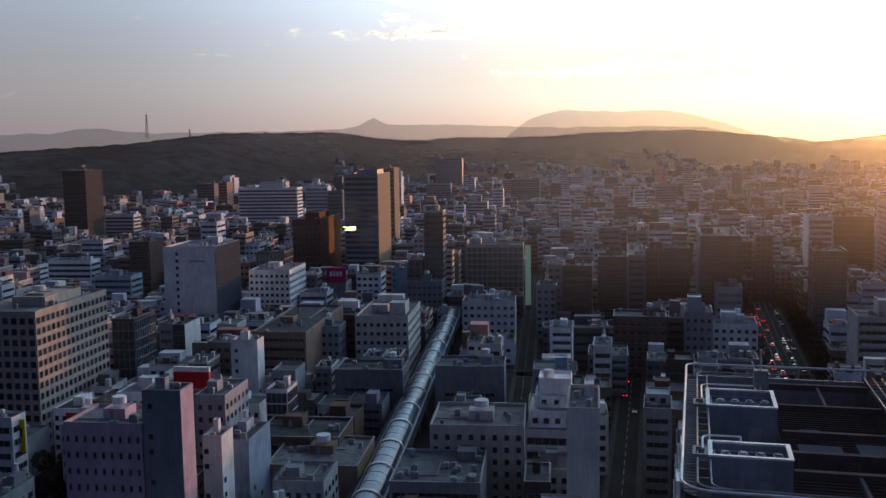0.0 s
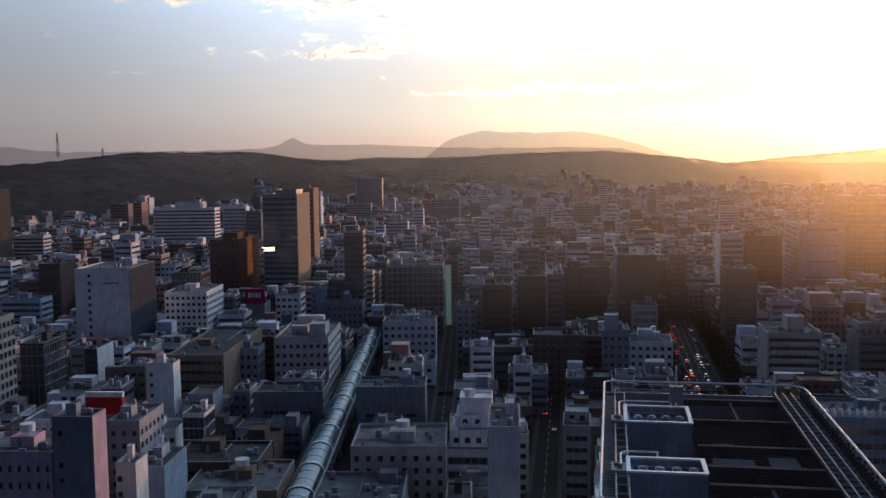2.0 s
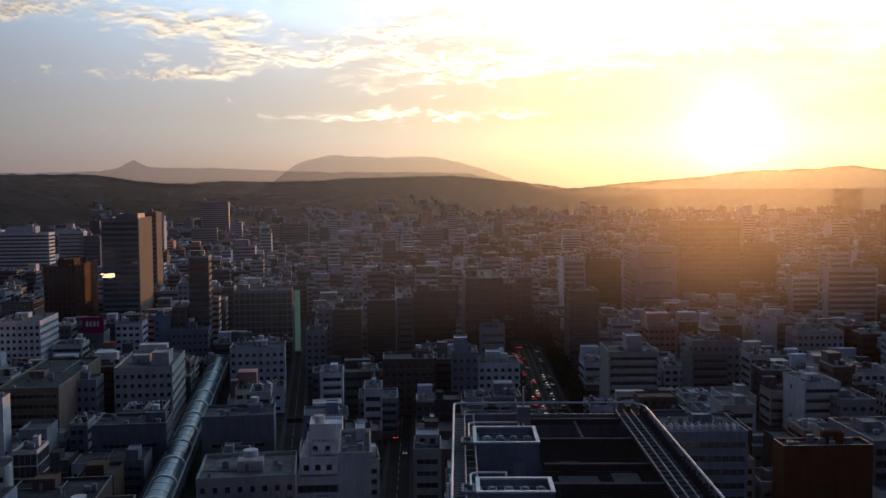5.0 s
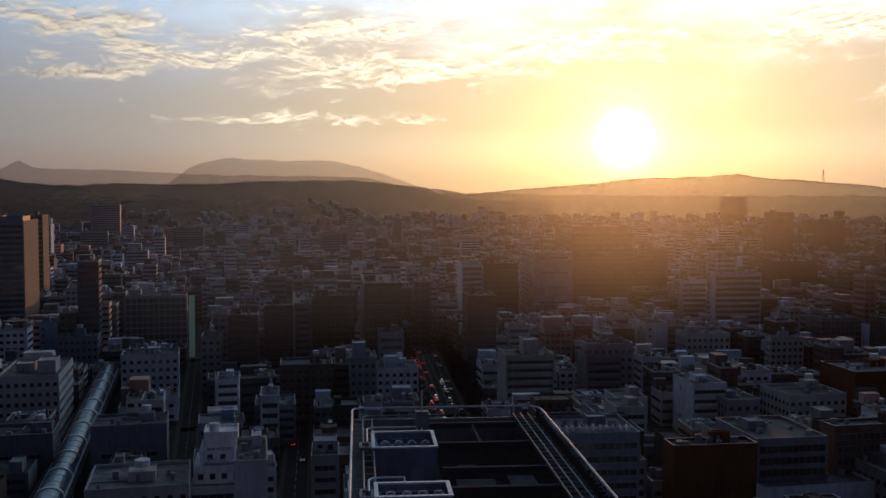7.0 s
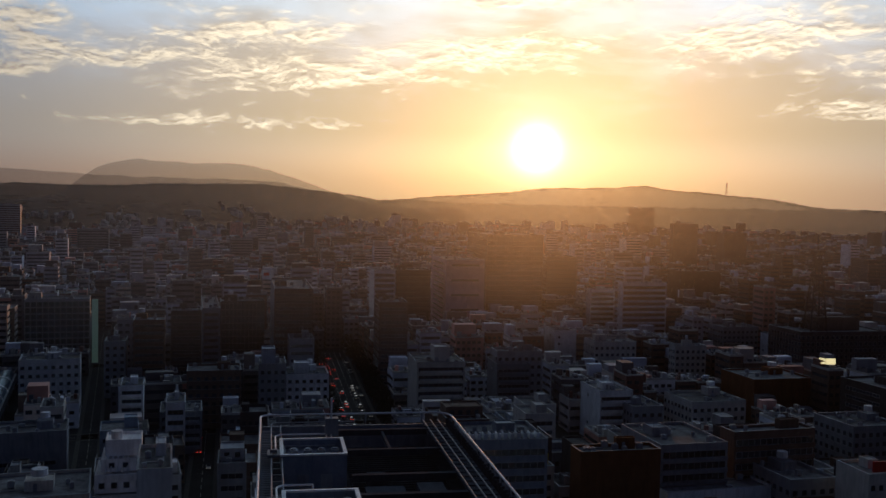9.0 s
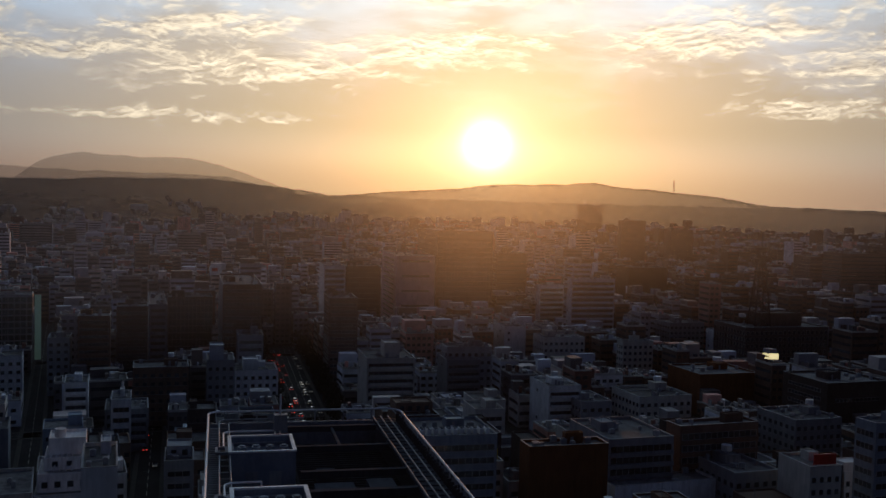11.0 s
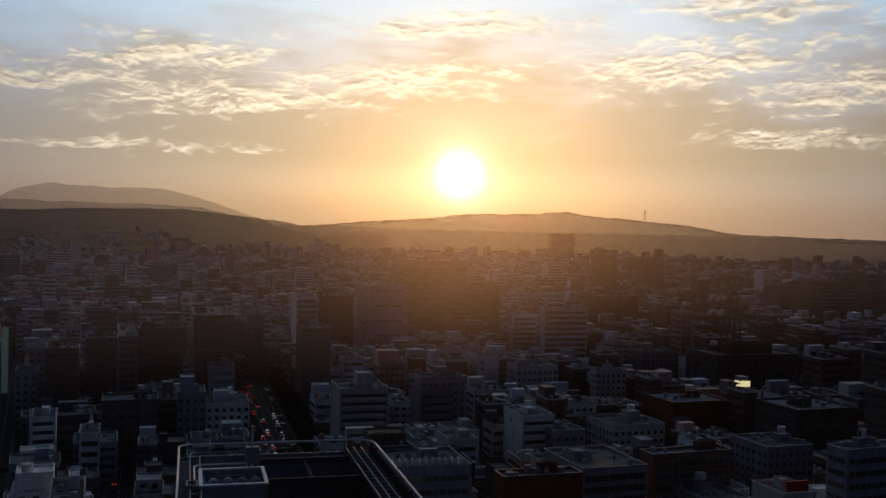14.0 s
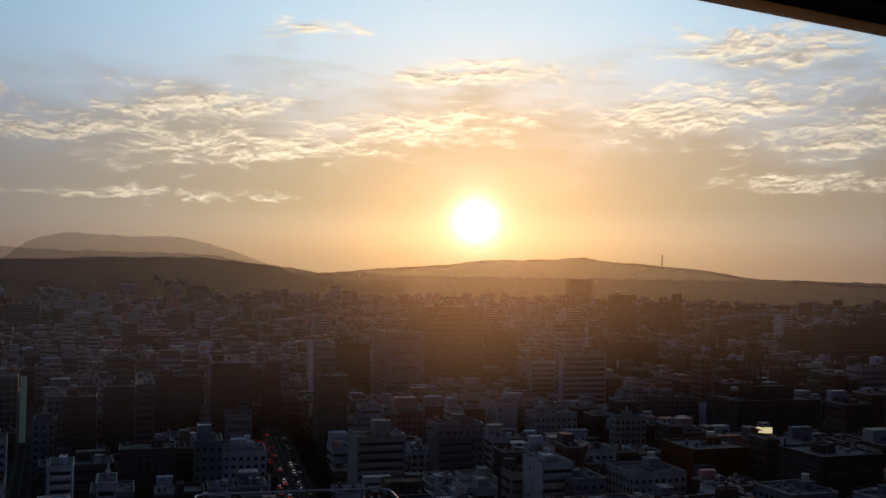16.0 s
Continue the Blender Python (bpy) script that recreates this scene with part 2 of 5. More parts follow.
# glow that imitates sun glints on two buildings
GLINT = light("warm glint glow", (1.0, 0.85, 0.45), 2.2)
# faint glow added to lift the pale green panel
MINT = light("glowing mint sign", (0.42, 0.68, 0.55), 0.09)


# ---- mesh helpers ----
def box(bm, x0, y0, z0, x1, y1, z1, slot=0):
    v = [bm.verts.new(p) for p in ((x0, y0, z0), (x1, y0, z0), (x1, y1, z0), (x0, y1, z0), (x0, y0, z1), (x1, y0, z1), (x1, y1, z1), (x0, y1, z1))]
    for q in ((3, 2, 1, 0), (4, 5, 6, 7), (0, 1, 5, 4), (1, 2, 6, 5), (2, 3, 7, 6), (3, 0, 4, 7)):
        bm.faces.new([v[i] for i in q]).material_index = slot


def tube(bm, a, b, r, n=8, r2=None, slot=0):
    a, b = Vector(a), Vector(b)
    turn = (b - a).to_track_quat("Z", "Y").to_matrix()
    rings = []
    for p, rad in ((a, r), (b, r if r2 is None else r2)):
        rings.append([bm.verts.new(p + turn @ Vector((rad * math.cos(2 * math.pi * i / n), rad * math.sin(2 * math.pi * i / n), 0))) for i in range(n)])
    for i in range(n):
        bm.faces.new((rings[0][i], rings[0][(i + 1) % n], rings[1][(i + 1) % n], rings[1][i])).material_index = slot
    bm.faces.new(rings[0][::-1]).material_index = slot
    bm.faces.new(rings[1]).material_index = slot


def to_mesh(name, bm, *mats):
    me = bpy.data.meshes.new(name)
    bm.to_mesh(me)
    bm.free()
    for m in mats:
        me.materials.append(m)
    return me


def part(name, bm, material, parent, label=""):
    me = bm if isinstance(bm, bpy.types.Mesh) else to_mesh(name, bm, *(material if isinstance(material, tuple) else (material,)))
    ob = new(name, me)
    ob.parent = parent
    return tagged(ob, label)


def boxes(name, spans, material, parent, label=""):
    bm = bmesh.new()
    for sp in spans:
        box(bm, *sp)
    return part(name, bm, material, parent, label)


def thing(name, x, y, z=0.0, az=0.0, label="", category="", group="", kind=""):
    ob = new(name)
    ob.matrix_basis = pose(x, y, z, 0, 0, -az)
    return tagged(ob, label, category, group, kind)


# ---- buildings ----
MESHES = {}


def window_mesh(w, h, bars, pane, frame_mat):
    """A window facing -y, its sill's middle at the origin: a proud frame, mullions and a pane set back in it."""
    key = (round(w, 1), round(h, 1), bars, pane.name, frame_mat.name)
    if key not in MESHES:
        bm = bmesh.new()
        w, h = key[:2]
        f, e, out = 0.09, 0.12, -0.16
        box(bm, -w / 2, -0.03, 0, w / 2, 0.02, h, 1)
        box(bm, -w / 2 - f, out, -f, w / 2 + f, 0.02, 0)
        box(bm, -w / 2 - f, out, h, w / 2 + f, 0.02, h + f)
        box(bm, -w / 2 - f, out, 0, -w / 2, 0.02, h)
        box(bm, w / 2, out, 0, w / 2 + f, 0.02, h)
        for i in range(bars):
            x = -w / 2 + w * (i + 1) / (bars + 1)
            box(bm, x - 0.06, out * 0.7, 0, x + 0.06, -0.02, h)
        MESHES[key] = to_mesh("window", bm, frame_mat, pane)
    return MESHES[key]


def row_mesh(run, cols, pane, frame_mat):
    """One storey's windows with the piers between them."""
    key = ("row", round(run, 1), cols, pane.name)
    if key not in MESHES:
        bm = bmesh.new()
        wide = run / cols * 0.5
        box(bm, -run / 2 + 0.3, -0.1, -0.12, run / 2 - 0.3, 0.02, 0, 0)
        for c in range(cols):
            x = -run / 2 + run * (c + 0.5) / cols
            box(bm, x - wide / 2, -0.05, 0, x + wide / 2, 0.02, 1.5, 1)
        MESHES[key] = to_mesh("window_row", bm, frame_mat, pane)
    return MESHES[key]


def plain_mesh(key, spans, mat):
    """One shared mesh of boxes."""
    if key not in MESHES:
        bm = bmesh.new()
        for sp in spans:
            box(bm, *sp)
        MESHES[key] = to_mesh("panel", bm, mat)
    return MESHES[key]


def on_face(ob, face, w, d, along, z):
    """Sets ob on the front (F), left (L) or right (R) wall, along metres from the wall's left end."""
    if face == "F":
        ob.matrix_basis = pose(along, 0, z)
    elif face == "L":
        ob.matrix_basis = pose(0, d - along, z, 0, 0, -90)
    else:
        ob.matrix_basis = pose(w, along, z, 0, 0, 90)


def facade(root, face, w, d, h, style, wall, rng, pane, far=False):
    """Windows, balconies and floor lines of one wall."""
    run = w if face == "F" else d
    floors = max(2, round((h - 2.5) / 3.7))
    step = (h - 2.5) / floors
    frame_mat = FRAME
    if style == "bare":
        return
    if style == "blank":
        cols, rows = max(1, int(run / 7)), range(floors)
        for r in rows:
            if rng.random() < 0.55:
                ob = part("window", window_mesh(1.1, 1.2, 0, pane, frame_mat), None, root)
                on_face(ob, face, w, d, run * (0.2 + 0.6 * (r % cols) / max(cols, 1)), 2.6 + r * step)
        return
    if style in ("grid", "slit"):
        cols = max(2, round(run / (3.1 if style == "grid" else 2.1)))
        for r in range(floors):
            if far:
                ob = part("window_row", row_mesh(run, cols, pane, frame_mat), None, root)
                on_face(ob, face, w, d, run / 2, 2.2 + r * step + 0.5)
                continue
            for c in range(cols):
                ob = part("window", window_mesh(*((0.6, 1.4) if style == "slit" else (1.9, 2.1) if w * d > 800 else (1.2, 1.5)), 0, pane, frame_mat), None, root)
                on_face(ob, face, w, d, run * (c + 0.5) / cols, 2.2 + r * step + 0.5)
        return
    if style == "column":
        for r in range(floors):
            ob = part("window", window_mesh(1.3, 1.6, 0, pane, frame_mat), None, root)
            on_face(ob, face, w, d, run * 0.26, 2.6 + r * step)
        return
    if style == "slab":
        for r in range(floors):
            if face == "F" and r % 3 != 2:
                continue
            ob = part("window", window_mesh(max(run * 0.72, 1.5), 1.3, max(2, int(run / 3)), pane, frame_mat), None, root)
            on_face(ob, face, w, d, run / 2, 2.4 + r * step)
        return
    if style == "ribs":
        for r in range(floors * 2):
            key = ("rib", round(run, 1), wall.name)
            me = plain_mesh(key, ((-run / 2, -0.45, 0, run / 2, 0, 0.5),), wall)
            on_face(part("rib", me, None, root), face, w, d, run / 2, 2.2 + r * step / 2)
        return
    tall = {"band": 1.6, "glass": step - 0.5, "tower": 2.0, "stripe": 1.9, "balc": 1.9, "frame": step - 0.7}[style]
    for r in range(floors):
        z = 2.3 + r * step + 0.35
        ob = part("window_band", window_mesh(max(run - (0.6 if style in ("glass", "frame") else 1.6), 1.2), tall, max(2, int(run / 2.4)), GREENPANE if style == "frame" else pane, frame_mat), None, root)
        on_face(ob, face, w, d, run / 2, z)
        if style == "balc":
            wide = round(run * 0.86, 1)
            key = ("balcony", wide, wall.name)
            me = plain_mesh(key, ((-wide / 2, -1.3, -0.16, wide / 2, 0, 0), (-wide / 2, -1.3, 0, wide / 2, -1.18, 1.05), (-wide / 2, -1.18, 0, -wide / 2 + 0.12, 0, 1.05), (wide / 2 - 0.12, -1.18, 0, wide / 2, 0, 1.05)), wall)
            on_face(part("balcony", me, None, root), face, w, d, run / 2, z - 0.3)
        if style in ("stripe", "tower"):
            key = ("ledge", round(run, 1), wall.name, style)
            deep = -0.5 if style == "stripe" else -0.28
            me = plain_mesh(key, ((-run / 2, deep, 0, run / 2, 0, 1.15 if style == "stripe" else 1.5),), wall if style == "stripe" else SPANDREL)
            on_face(part("ledge", me, None, root), face, w, d, run / 2, z - (1.3 if style == "stripe" else 1.56))
    if style == "frame":
        for r in range(floors + 1):
            me = plain_mesh(("floor_slab", round(run, 1)), ((-run / 2, -0.5, 0, run / 2, 0, 0.45),), wall)
            on_face(part("floor_slab", me, None, root), face, w, d, run / 2, 1.9 + r * step)
        cols = max(3, round(run / 3.2))
        for c in range(cols + 1):
            x = run * c / cols
            ob = part("fin", plain_mesh(("fin", round(h, 1)), ((-0.2, -0.6, 0, 0.2, 0, h - 1),), wall), None, root)
            on_face(ob, face, w, d, x, 0.5)


HEROES = []
MATS = {}


def shell(bm, x0, y0, z0, x1, y1, z1, e, deep):
    """A closed box with a raised rim: e the rim's width, deep how far its inside is sunk."""
    rings = []
    for k, z in ((0, z0), (0, z1), (e, z1), (e, z1 - deep)):
        rings.append([bm.verts.new(p) for p in ((x0 + k, y0 + k, z), (x1 - k, y0 + k, z), (x1 - k, y1 - k, z), (x0 + k, y1 - k, z))])
    for p, q in zip(rings, rings[1:]):
        for i in range(4):
            bm.faces.new((p[i], p[(i + 1) % 4], q[(i + 1) % 4], q[i]))
    bm.faces.new(rings[0][::-1])
    bm.faces.new(rings[-1])


def hoop(bm, x0, y0, z0, x1, y1, z1, e):
    """A flat rectangular ring, e wide."""
    rings = []
    for k, z in ((0, z0), (0, z1), (e, z1), (e, z0)):
        rings.append([bm.verts.new(p) for p in ((x0 + k, y0 + k, z), (x1 - k, y0 + k, z), (x1 - k, y1 - k, z), (x0 + k, y1 - k, z))])
    for p, q in zip(rings, rings[1:] + rings[:1]):
        for i in range(4):
            bm.faces.new((p[i], p[(i + 1) % 4], q[(i + 1) % 4], q[i]))


def body(root, w, d, h, wall, parapet=0.9, coping=True):
    bm = bmesh.new()
    shell(bm, 0, 0, 0, w, d, h + parapet, 0.3, parapet + 0.1)
    part("wall", bm, wall, root)
    bm = bmesh.new()
    box(bm, 0.3, 0.3, h - 0.08, w - 0.3, d - 0.3, h + 0.05)
    part("roof", bm, ROOF, root)
    if coping:
        bm = bmesh.new()
        hoop(bm, -0.06, -0.06, h + parapet, w + 0.06, d + 0.06, h + parapet + 0.08, 0.42)
        part("coping", bm, METAL, root)


def block(x, y, az, w, d, h, wall, style, side, label, rich=None, side_style=None, side_wall=None, top=None):
    """A building: x, y its front left corner, az the way it faces away from, side the second wall that is seen."""
    rng = random.Random(int(abs(x * 31 + y * 17)))
    home = style in ("balc",)
    root = thing("apartment_building" if home else "office_building", x, y, 0, az, label, "building")
    body(root, w, d, h - 0.9, wall)
    pane = PANE
    far = math.hypot(x, y) > 300 and w * d < 1200
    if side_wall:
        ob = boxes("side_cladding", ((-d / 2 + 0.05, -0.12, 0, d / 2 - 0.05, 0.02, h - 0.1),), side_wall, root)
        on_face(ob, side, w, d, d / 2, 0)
    facade(root, "F", w, d, h - 0.9, style, wall, rng, pane, far)
    other = side_style or {"tower": "blank", "bare": "bare", "balc": "blank", "slab": "slab", "slit": "blank", "frame": "band", "stripe": "blank"}.get(style, style)
    facade(root, side, w, d, h - 0.9, other, side_wall or wall, rng, pane, far)
    kit(root, w, d, h - 0.9, wall, rng, rich if rich is not None else min(6, int(w * d / 70) + 1))
    if top:
        bm = bmesh.new()
        shell(bm, w * top[0], d * top[1], h - 0.9, w * (top[0] + top[2]), d * (top[1] + top[3]), h + top[4], 0.25, 0.6)
        part("roof_block", bm, BLUE if wall is GREY else wall, root)
    a = radians(az)
    mid = Vector((x, y, 0)) + Matrix.Rotation(-a, 3, "Z") @ Vector((w / 2, d / 2, 0))
    HEROES.append((mid.x, mid.y, a, w, d, h))
    return root


def kit(root, w, d, h, wall, rng, rich):
    pw, pd, ph = min(w * rng.uniform(0.2, 0.36), 7), min(d * rng.uniform(0.2, 0.36), 7), rng.uniform(2.4, 3.6)
    x0, y0 = rng.uniform(0.8, max(0.9, w - pw - 0.8)), rng.uniform(d * 0.3, max(d * 0.31, d - pd - 0.8))
    bm = bmesh.new()
    shell(bm, x0, y0, h, x0 + pw, y0 + pd, h + ph, 0.2, 0.35)
    part("stair_house", bm, wall, root)
    for _ in range(rich):
        a, b, c = rng.uniform(0.9, 2.0), rng.uniform(0.8, 1.4), rng.uniform(0.9, 1.8)
        x, y = rng.uniform(0.7, max(0.8, w - a - 0.7)), rng.uniform(0.7, max(0.8, d * 0.9))
        if x0 - a < x < x0 + pw and y0 - b < y < y0 + pd:
            continue
        bm = bmesh.new()
        box(bm, x, y, h + 0.25, x + a, y + b, h + 0.25 + c)
        for i in (0.1, a - 0.25):
            box(bm, x + i, y, h, x + i + 0.15, y + b, h + 0.25)
        tube(bm, (x + a / 2, y + b / 2, h + 0.25 + c), (x + a / 2, y + b / 2, h + 0.4 + c), min(a, b) * 0.38, 8)
        part("air_conditioner", bm, METAL, root)
    if rich < 2:
        return
    bm = bmesh.new()
    run = [(0.8, d * rng.uniform(0.15, 0.8), h + 0.25), (w * rng.uniform(0.4, 0.9), 0, h + 0.25)]
    run[1] = (run[1][0], run[0][1], h + 0.25)
    run.append((run[1][0], d - 0.8, h + 0.25))
    for p, q in zip(run, run[1:]):
        tube(bm, p, q, 0.16, 6)
    part("roof_pipe", bm, METAL, root)
    if rich > 4:
        boxes("stair_door", ((x0 + pw * 0.3, y0 - 0.06, h + 0.05, x0 + pw * 0.3 + 1.0, y0 - 0.01, h + 2.1),), FRAME, root)
    if rng.random() < 0.45:
        bm = bmesh.new()
        x, y, r = x0 + pw / 2, y0 + pd / 2, min(pw, pd) * 0.3
        tube(bm, (x, y, h + ph + 0.6), (x, y, h + ph + 2.4), r, 12)
        for sx in (-1, 1):
            for sy in (-1, 1):
                tube(bm, (x + sx * r * 0.6, y + sy * r * 0.6, h + ph + 0.15), (x + sx * r * 0.6, y + sy * r * 0.6, h + ph + 0.6), 0.08, 5)
        part("water_tank", bm, WHITE, root)
    if rng.random() < 0.4:
        bm = bmesh.new()
        tube(bm, (x0 + 0.5, y0 + 0.5, h + ph), (x0 + 0.5, y0 + 0.5, h + ph + rng.uniform(2.5, 5)), 0.06, 5)
        for k in (1.4, 2.0):
            box(bm, x0 - 0.3, y0 + 0.47, h + ph + k, x0 + 1.3, y0 + 0.53, h + ph + k + 0.05)
        part("antenna", bm, METAL, root)


# ---- ground, hills ----
def ground():
    bm = bmesh.new()
    bmesh.ops.create_grid(bm, x_segments=40, y_segments=40, size=4900)
    # the far ground is faded out too, so the imitated haze stays even
    ob = new("ground", to_mesh("ground", bm, haze_fade(ASPHALT.copy(), 1.0, 0.04)))
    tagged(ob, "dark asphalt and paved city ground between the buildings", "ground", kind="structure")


ground()


def bump(v, mid, wide):
    return math.exp(-(((v - mid) / wide) ** 2))


def ridge_el(a):
    """Height of the wooded skyline in degrees, by azimuth."""
    return -0.12 + 0.95 * bump(a, -10, 10) + 0.85 * bump(a, 11, 9.5) + 1.05 * bump(a, 35, 9) - 0.30 * bump(a, 21.2, 1.8) + 0.15 * bump(a, 36.3, 1.2) + 0.10 * bump(a, 30.5, 1.4) + 0.07 * bump(a, 43.6, 1.2) + 0.12 * bump(a, -13, 2) + 0.08 * bump(a, -6.5, 1.5)


def foot(a):
    return 1480 + 650 * (0.5 + 0.5 * math.tanh((a + 12) / 6)) + 700 * (0.5 + 0.5 * math.tanh((a - 14) / 5))


def hill_height(a, r):
    r0 = foot(a)
    r1 = r0 + 1100
    top = 100 + r1 * math.tan(radians(ridge_el(a)))
    k = min(max((r - r0) / (r1 - r0), 0), 1)
    k = k * k * (3 - 2 * k)
    p = Vector((r * math.sin(radians(a)) / 260, r * math.cos(radians(a)) / 260, 0))
    rough = noise.fractal(p, 1.0, 2.0, 5) * 26 + noise.noise(p * 0.55) * 26
    z = top * k + rough * k * (1 - 0.75 * k)
    if r > r1:
        z -= (r - r1) * 0.06
    return z


def hills():
    """Wooded slopes up to the ridge, with the uneven canopy of the trees as relief."""
    verts, faces = [], []
    na, nr = 760, 96
    for i in range(na + 1):
        a = -62 + 160 * i / na
        for j in range(nr + 1):
            r = foot(a) - 30 + 1135 * (j / nr)
            x, y = r * math.sin(radians(a)), r * math.cos(radians(a))
            crown = noise.noise((x / 34, y / 34, 0)) * 4.5 + noise.noise((x / 13, y / 13, 7)) * 2.5
            verts.append((x, y, hill_height(a, r) - 0.5 + crown * min(1, j / 8)))
    for i in range(na):
        for j in range(nr):
            k = i * (nr + 1) + j
            faces.append((k, k + nr + 1, k + nr + 2, k + 1))
    me = bpy.data.meshes.new("hills")
    me.from_pydata(verts, [], faces)
    me.polygons.foreach_set("use_smooth", [True] * len(faces))
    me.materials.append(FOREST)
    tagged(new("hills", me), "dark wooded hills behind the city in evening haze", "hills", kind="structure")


hills()


def far_ridge(name, label, r, height, solid, lo, hi):
    """A far mountain; the haze over it is put in as transparency."""
    m = bpy.data.materials.new(name)
    m.use_nodes = True
    g = Graph(m.node_tree)
    bsdf = m.node_tree.nodes["Principled BSDF"]
    co = g.node("ShaderNodeTexCoord").outputs["Object"]
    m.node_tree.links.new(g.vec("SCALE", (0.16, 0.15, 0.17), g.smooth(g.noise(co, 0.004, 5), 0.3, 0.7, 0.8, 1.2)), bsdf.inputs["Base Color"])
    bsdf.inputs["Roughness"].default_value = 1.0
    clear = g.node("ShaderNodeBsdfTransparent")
    # part of the sky shows through in place of haze
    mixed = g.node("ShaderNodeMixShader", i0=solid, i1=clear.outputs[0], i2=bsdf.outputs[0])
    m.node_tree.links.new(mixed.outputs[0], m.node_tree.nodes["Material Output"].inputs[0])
    verts, faces = [], []
    n = 420
    for i in range(n + 1):
        a = lo + (hi - lo) * i / n
        e = height(a) + 0.08 * noise.fractal(Vector((a * 0.9, r, 0)), 1.0, 2.0, 6)
        x, y = math.sin(radians(a)), math.cos(radians(a))
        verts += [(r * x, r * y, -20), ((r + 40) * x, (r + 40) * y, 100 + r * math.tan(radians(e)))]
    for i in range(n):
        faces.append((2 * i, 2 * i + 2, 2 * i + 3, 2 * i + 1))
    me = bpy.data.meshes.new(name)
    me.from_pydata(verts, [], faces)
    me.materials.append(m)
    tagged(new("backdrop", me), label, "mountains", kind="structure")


def step(v, at, wide):
    return 0.5 + 0.5 * math.tanh((v - at) / wide)


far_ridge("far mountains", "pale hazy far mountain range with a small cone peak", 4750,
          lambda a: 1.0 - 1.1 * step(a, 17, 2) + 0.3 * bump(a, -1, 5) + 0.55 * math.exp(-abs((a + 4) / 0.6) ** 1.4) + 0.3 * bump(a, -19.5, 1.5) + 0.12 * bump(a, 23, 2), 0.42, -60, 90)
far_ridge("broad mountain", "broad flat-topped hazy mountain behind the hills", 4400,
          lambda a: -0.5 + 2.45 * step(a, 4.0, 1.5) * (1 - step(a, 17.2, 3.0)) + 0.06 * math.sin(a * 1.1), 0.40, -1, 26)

# ---- the city's buildings ----
block(-160.1, 321.8, 7, 24.5, 51.1, 47.5, BEIGE, 'grid', 'R', 'broad beige office block with rows of punched windows', top=(0.3, 0.3, 0.5, 0.5, 2.5))
block(-131.7, 379.9, 7, 9.4, 20.1, 34.1, DARK, 'glass', 'R', 'low dark glass office building with thin floor lines')
block(-127.1, 427.1, 7, 6.3, 14.0, 23.7, GREY, 'band', 'R', 'narrow grey office building beside a dark one')
block(-120.0, 423.4, 7, 5.5, 18.6, 23.6, DARK, 'band', 'R', 'small dark office block with a pale stair side', side_wall=WHITE)
block(-143.5, 495.3, 7, 27.6, 38.2, 51.0, WHITE, 'column', 'R', 'white office slab with a blank end wall and dark ribbed side', side_wall=GIRDER, side_style='ribs')
block(-110.1, 545.7, 7, 23.6, 35.0, 32.2, WHITE, 'grid', 'R', 'white office block with square punched windows')
block(-112.4, 578.8, 7, 17.4, 20.0, 38.9, DARK, 'glass', 'R', 'dark rooftop-crowned office block')
block(-105.7, 681.7, 7, 20.3, 61.1, 50.7, RED, 'grid', 'R', 'dark red-brown brick apartment block', side_wall=RED, top=(0.3, 0.2, 0.5, 0.4, 4.0))
block(-221.3, 1054.5, 7, 66.0, 20.7, 58.6, WHITE, 'band', 'R', 'wide white hospital-like slab with ribbon windows', top=(0.35, 0.2, 0.4, 0.6, 5.0))
block(-196.7, 1058.3, 7, 27.1, 16.0, 64.5, WHITE, 'blank', 'R', 'white penthouse-topped stair block')
block(-143.4, 1019.4, 7, 24.2, 16.0, 60.5, WHITE, 'balc', 'R', 'white apartment building with open balconies')
block(-118.1, 1004.0, 7, 15.5, 16.0, 56.2, GREY, 'balc', 'R', 'grey apartment building with stacked balconies')
# TAN side: the warm tone of sunlight is put into the cladding colour
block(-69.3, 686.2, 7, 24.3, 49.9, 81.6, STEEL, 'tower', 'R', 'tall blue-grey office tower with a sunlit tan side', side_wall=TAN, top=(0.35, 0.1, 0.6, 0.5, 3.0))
block(-48.6, 791.7, 7, 9.8, 24.9, 83.1, TAN, 'balc', 'R', 'tall tan apartment slab behind the office tower')
block(-348.3, 894.7, 7, 21.9, 33.1, 83.1, DARK, 'balc', 'R', 'tall dark apartment tower with balcony grid')
block(-330.0, 947.8, 7, 29.5, 16.6, 38.6, WHITE, 'band', 'R', 'white stepped building with striped floors')
block(-200.6, 617.9, 7, 13.6, 22.9, 42.5, BROWN, 'balc', 'R', 'brown stepped apartment building')
block(-213.2, 587.8, 7, 23.8, 16.0, 24.9, BLUE, 'band', 'R', 'pale blue low office building')
block(-272.4, 664.8, 7, 31.2, 14.7, 26.5, WHITE, 'band', 'R', 'long low white office building')
block(-385.9, 843.6, 7, 20.9, 20.0, 24.7, BROWN, 'band', 'R', 'low brown office building with ribbon windows')
block(-88.4, 219.2, 8, 19.2, 16.8, 38.0, PINK, 'slit', 'R', 'pink-tiled hotel block with small windows')
# PINK end wall: sunlight on this block's side, put in as colour
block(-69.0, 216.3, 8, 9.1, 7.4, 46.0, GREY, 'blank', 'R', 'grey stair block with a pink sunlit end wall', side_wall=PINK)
block(-70.0, 266.1, 8, 8.7, 19.2, 32.0, GREY, 'grid', 'R', 'grey office building with paired windows')
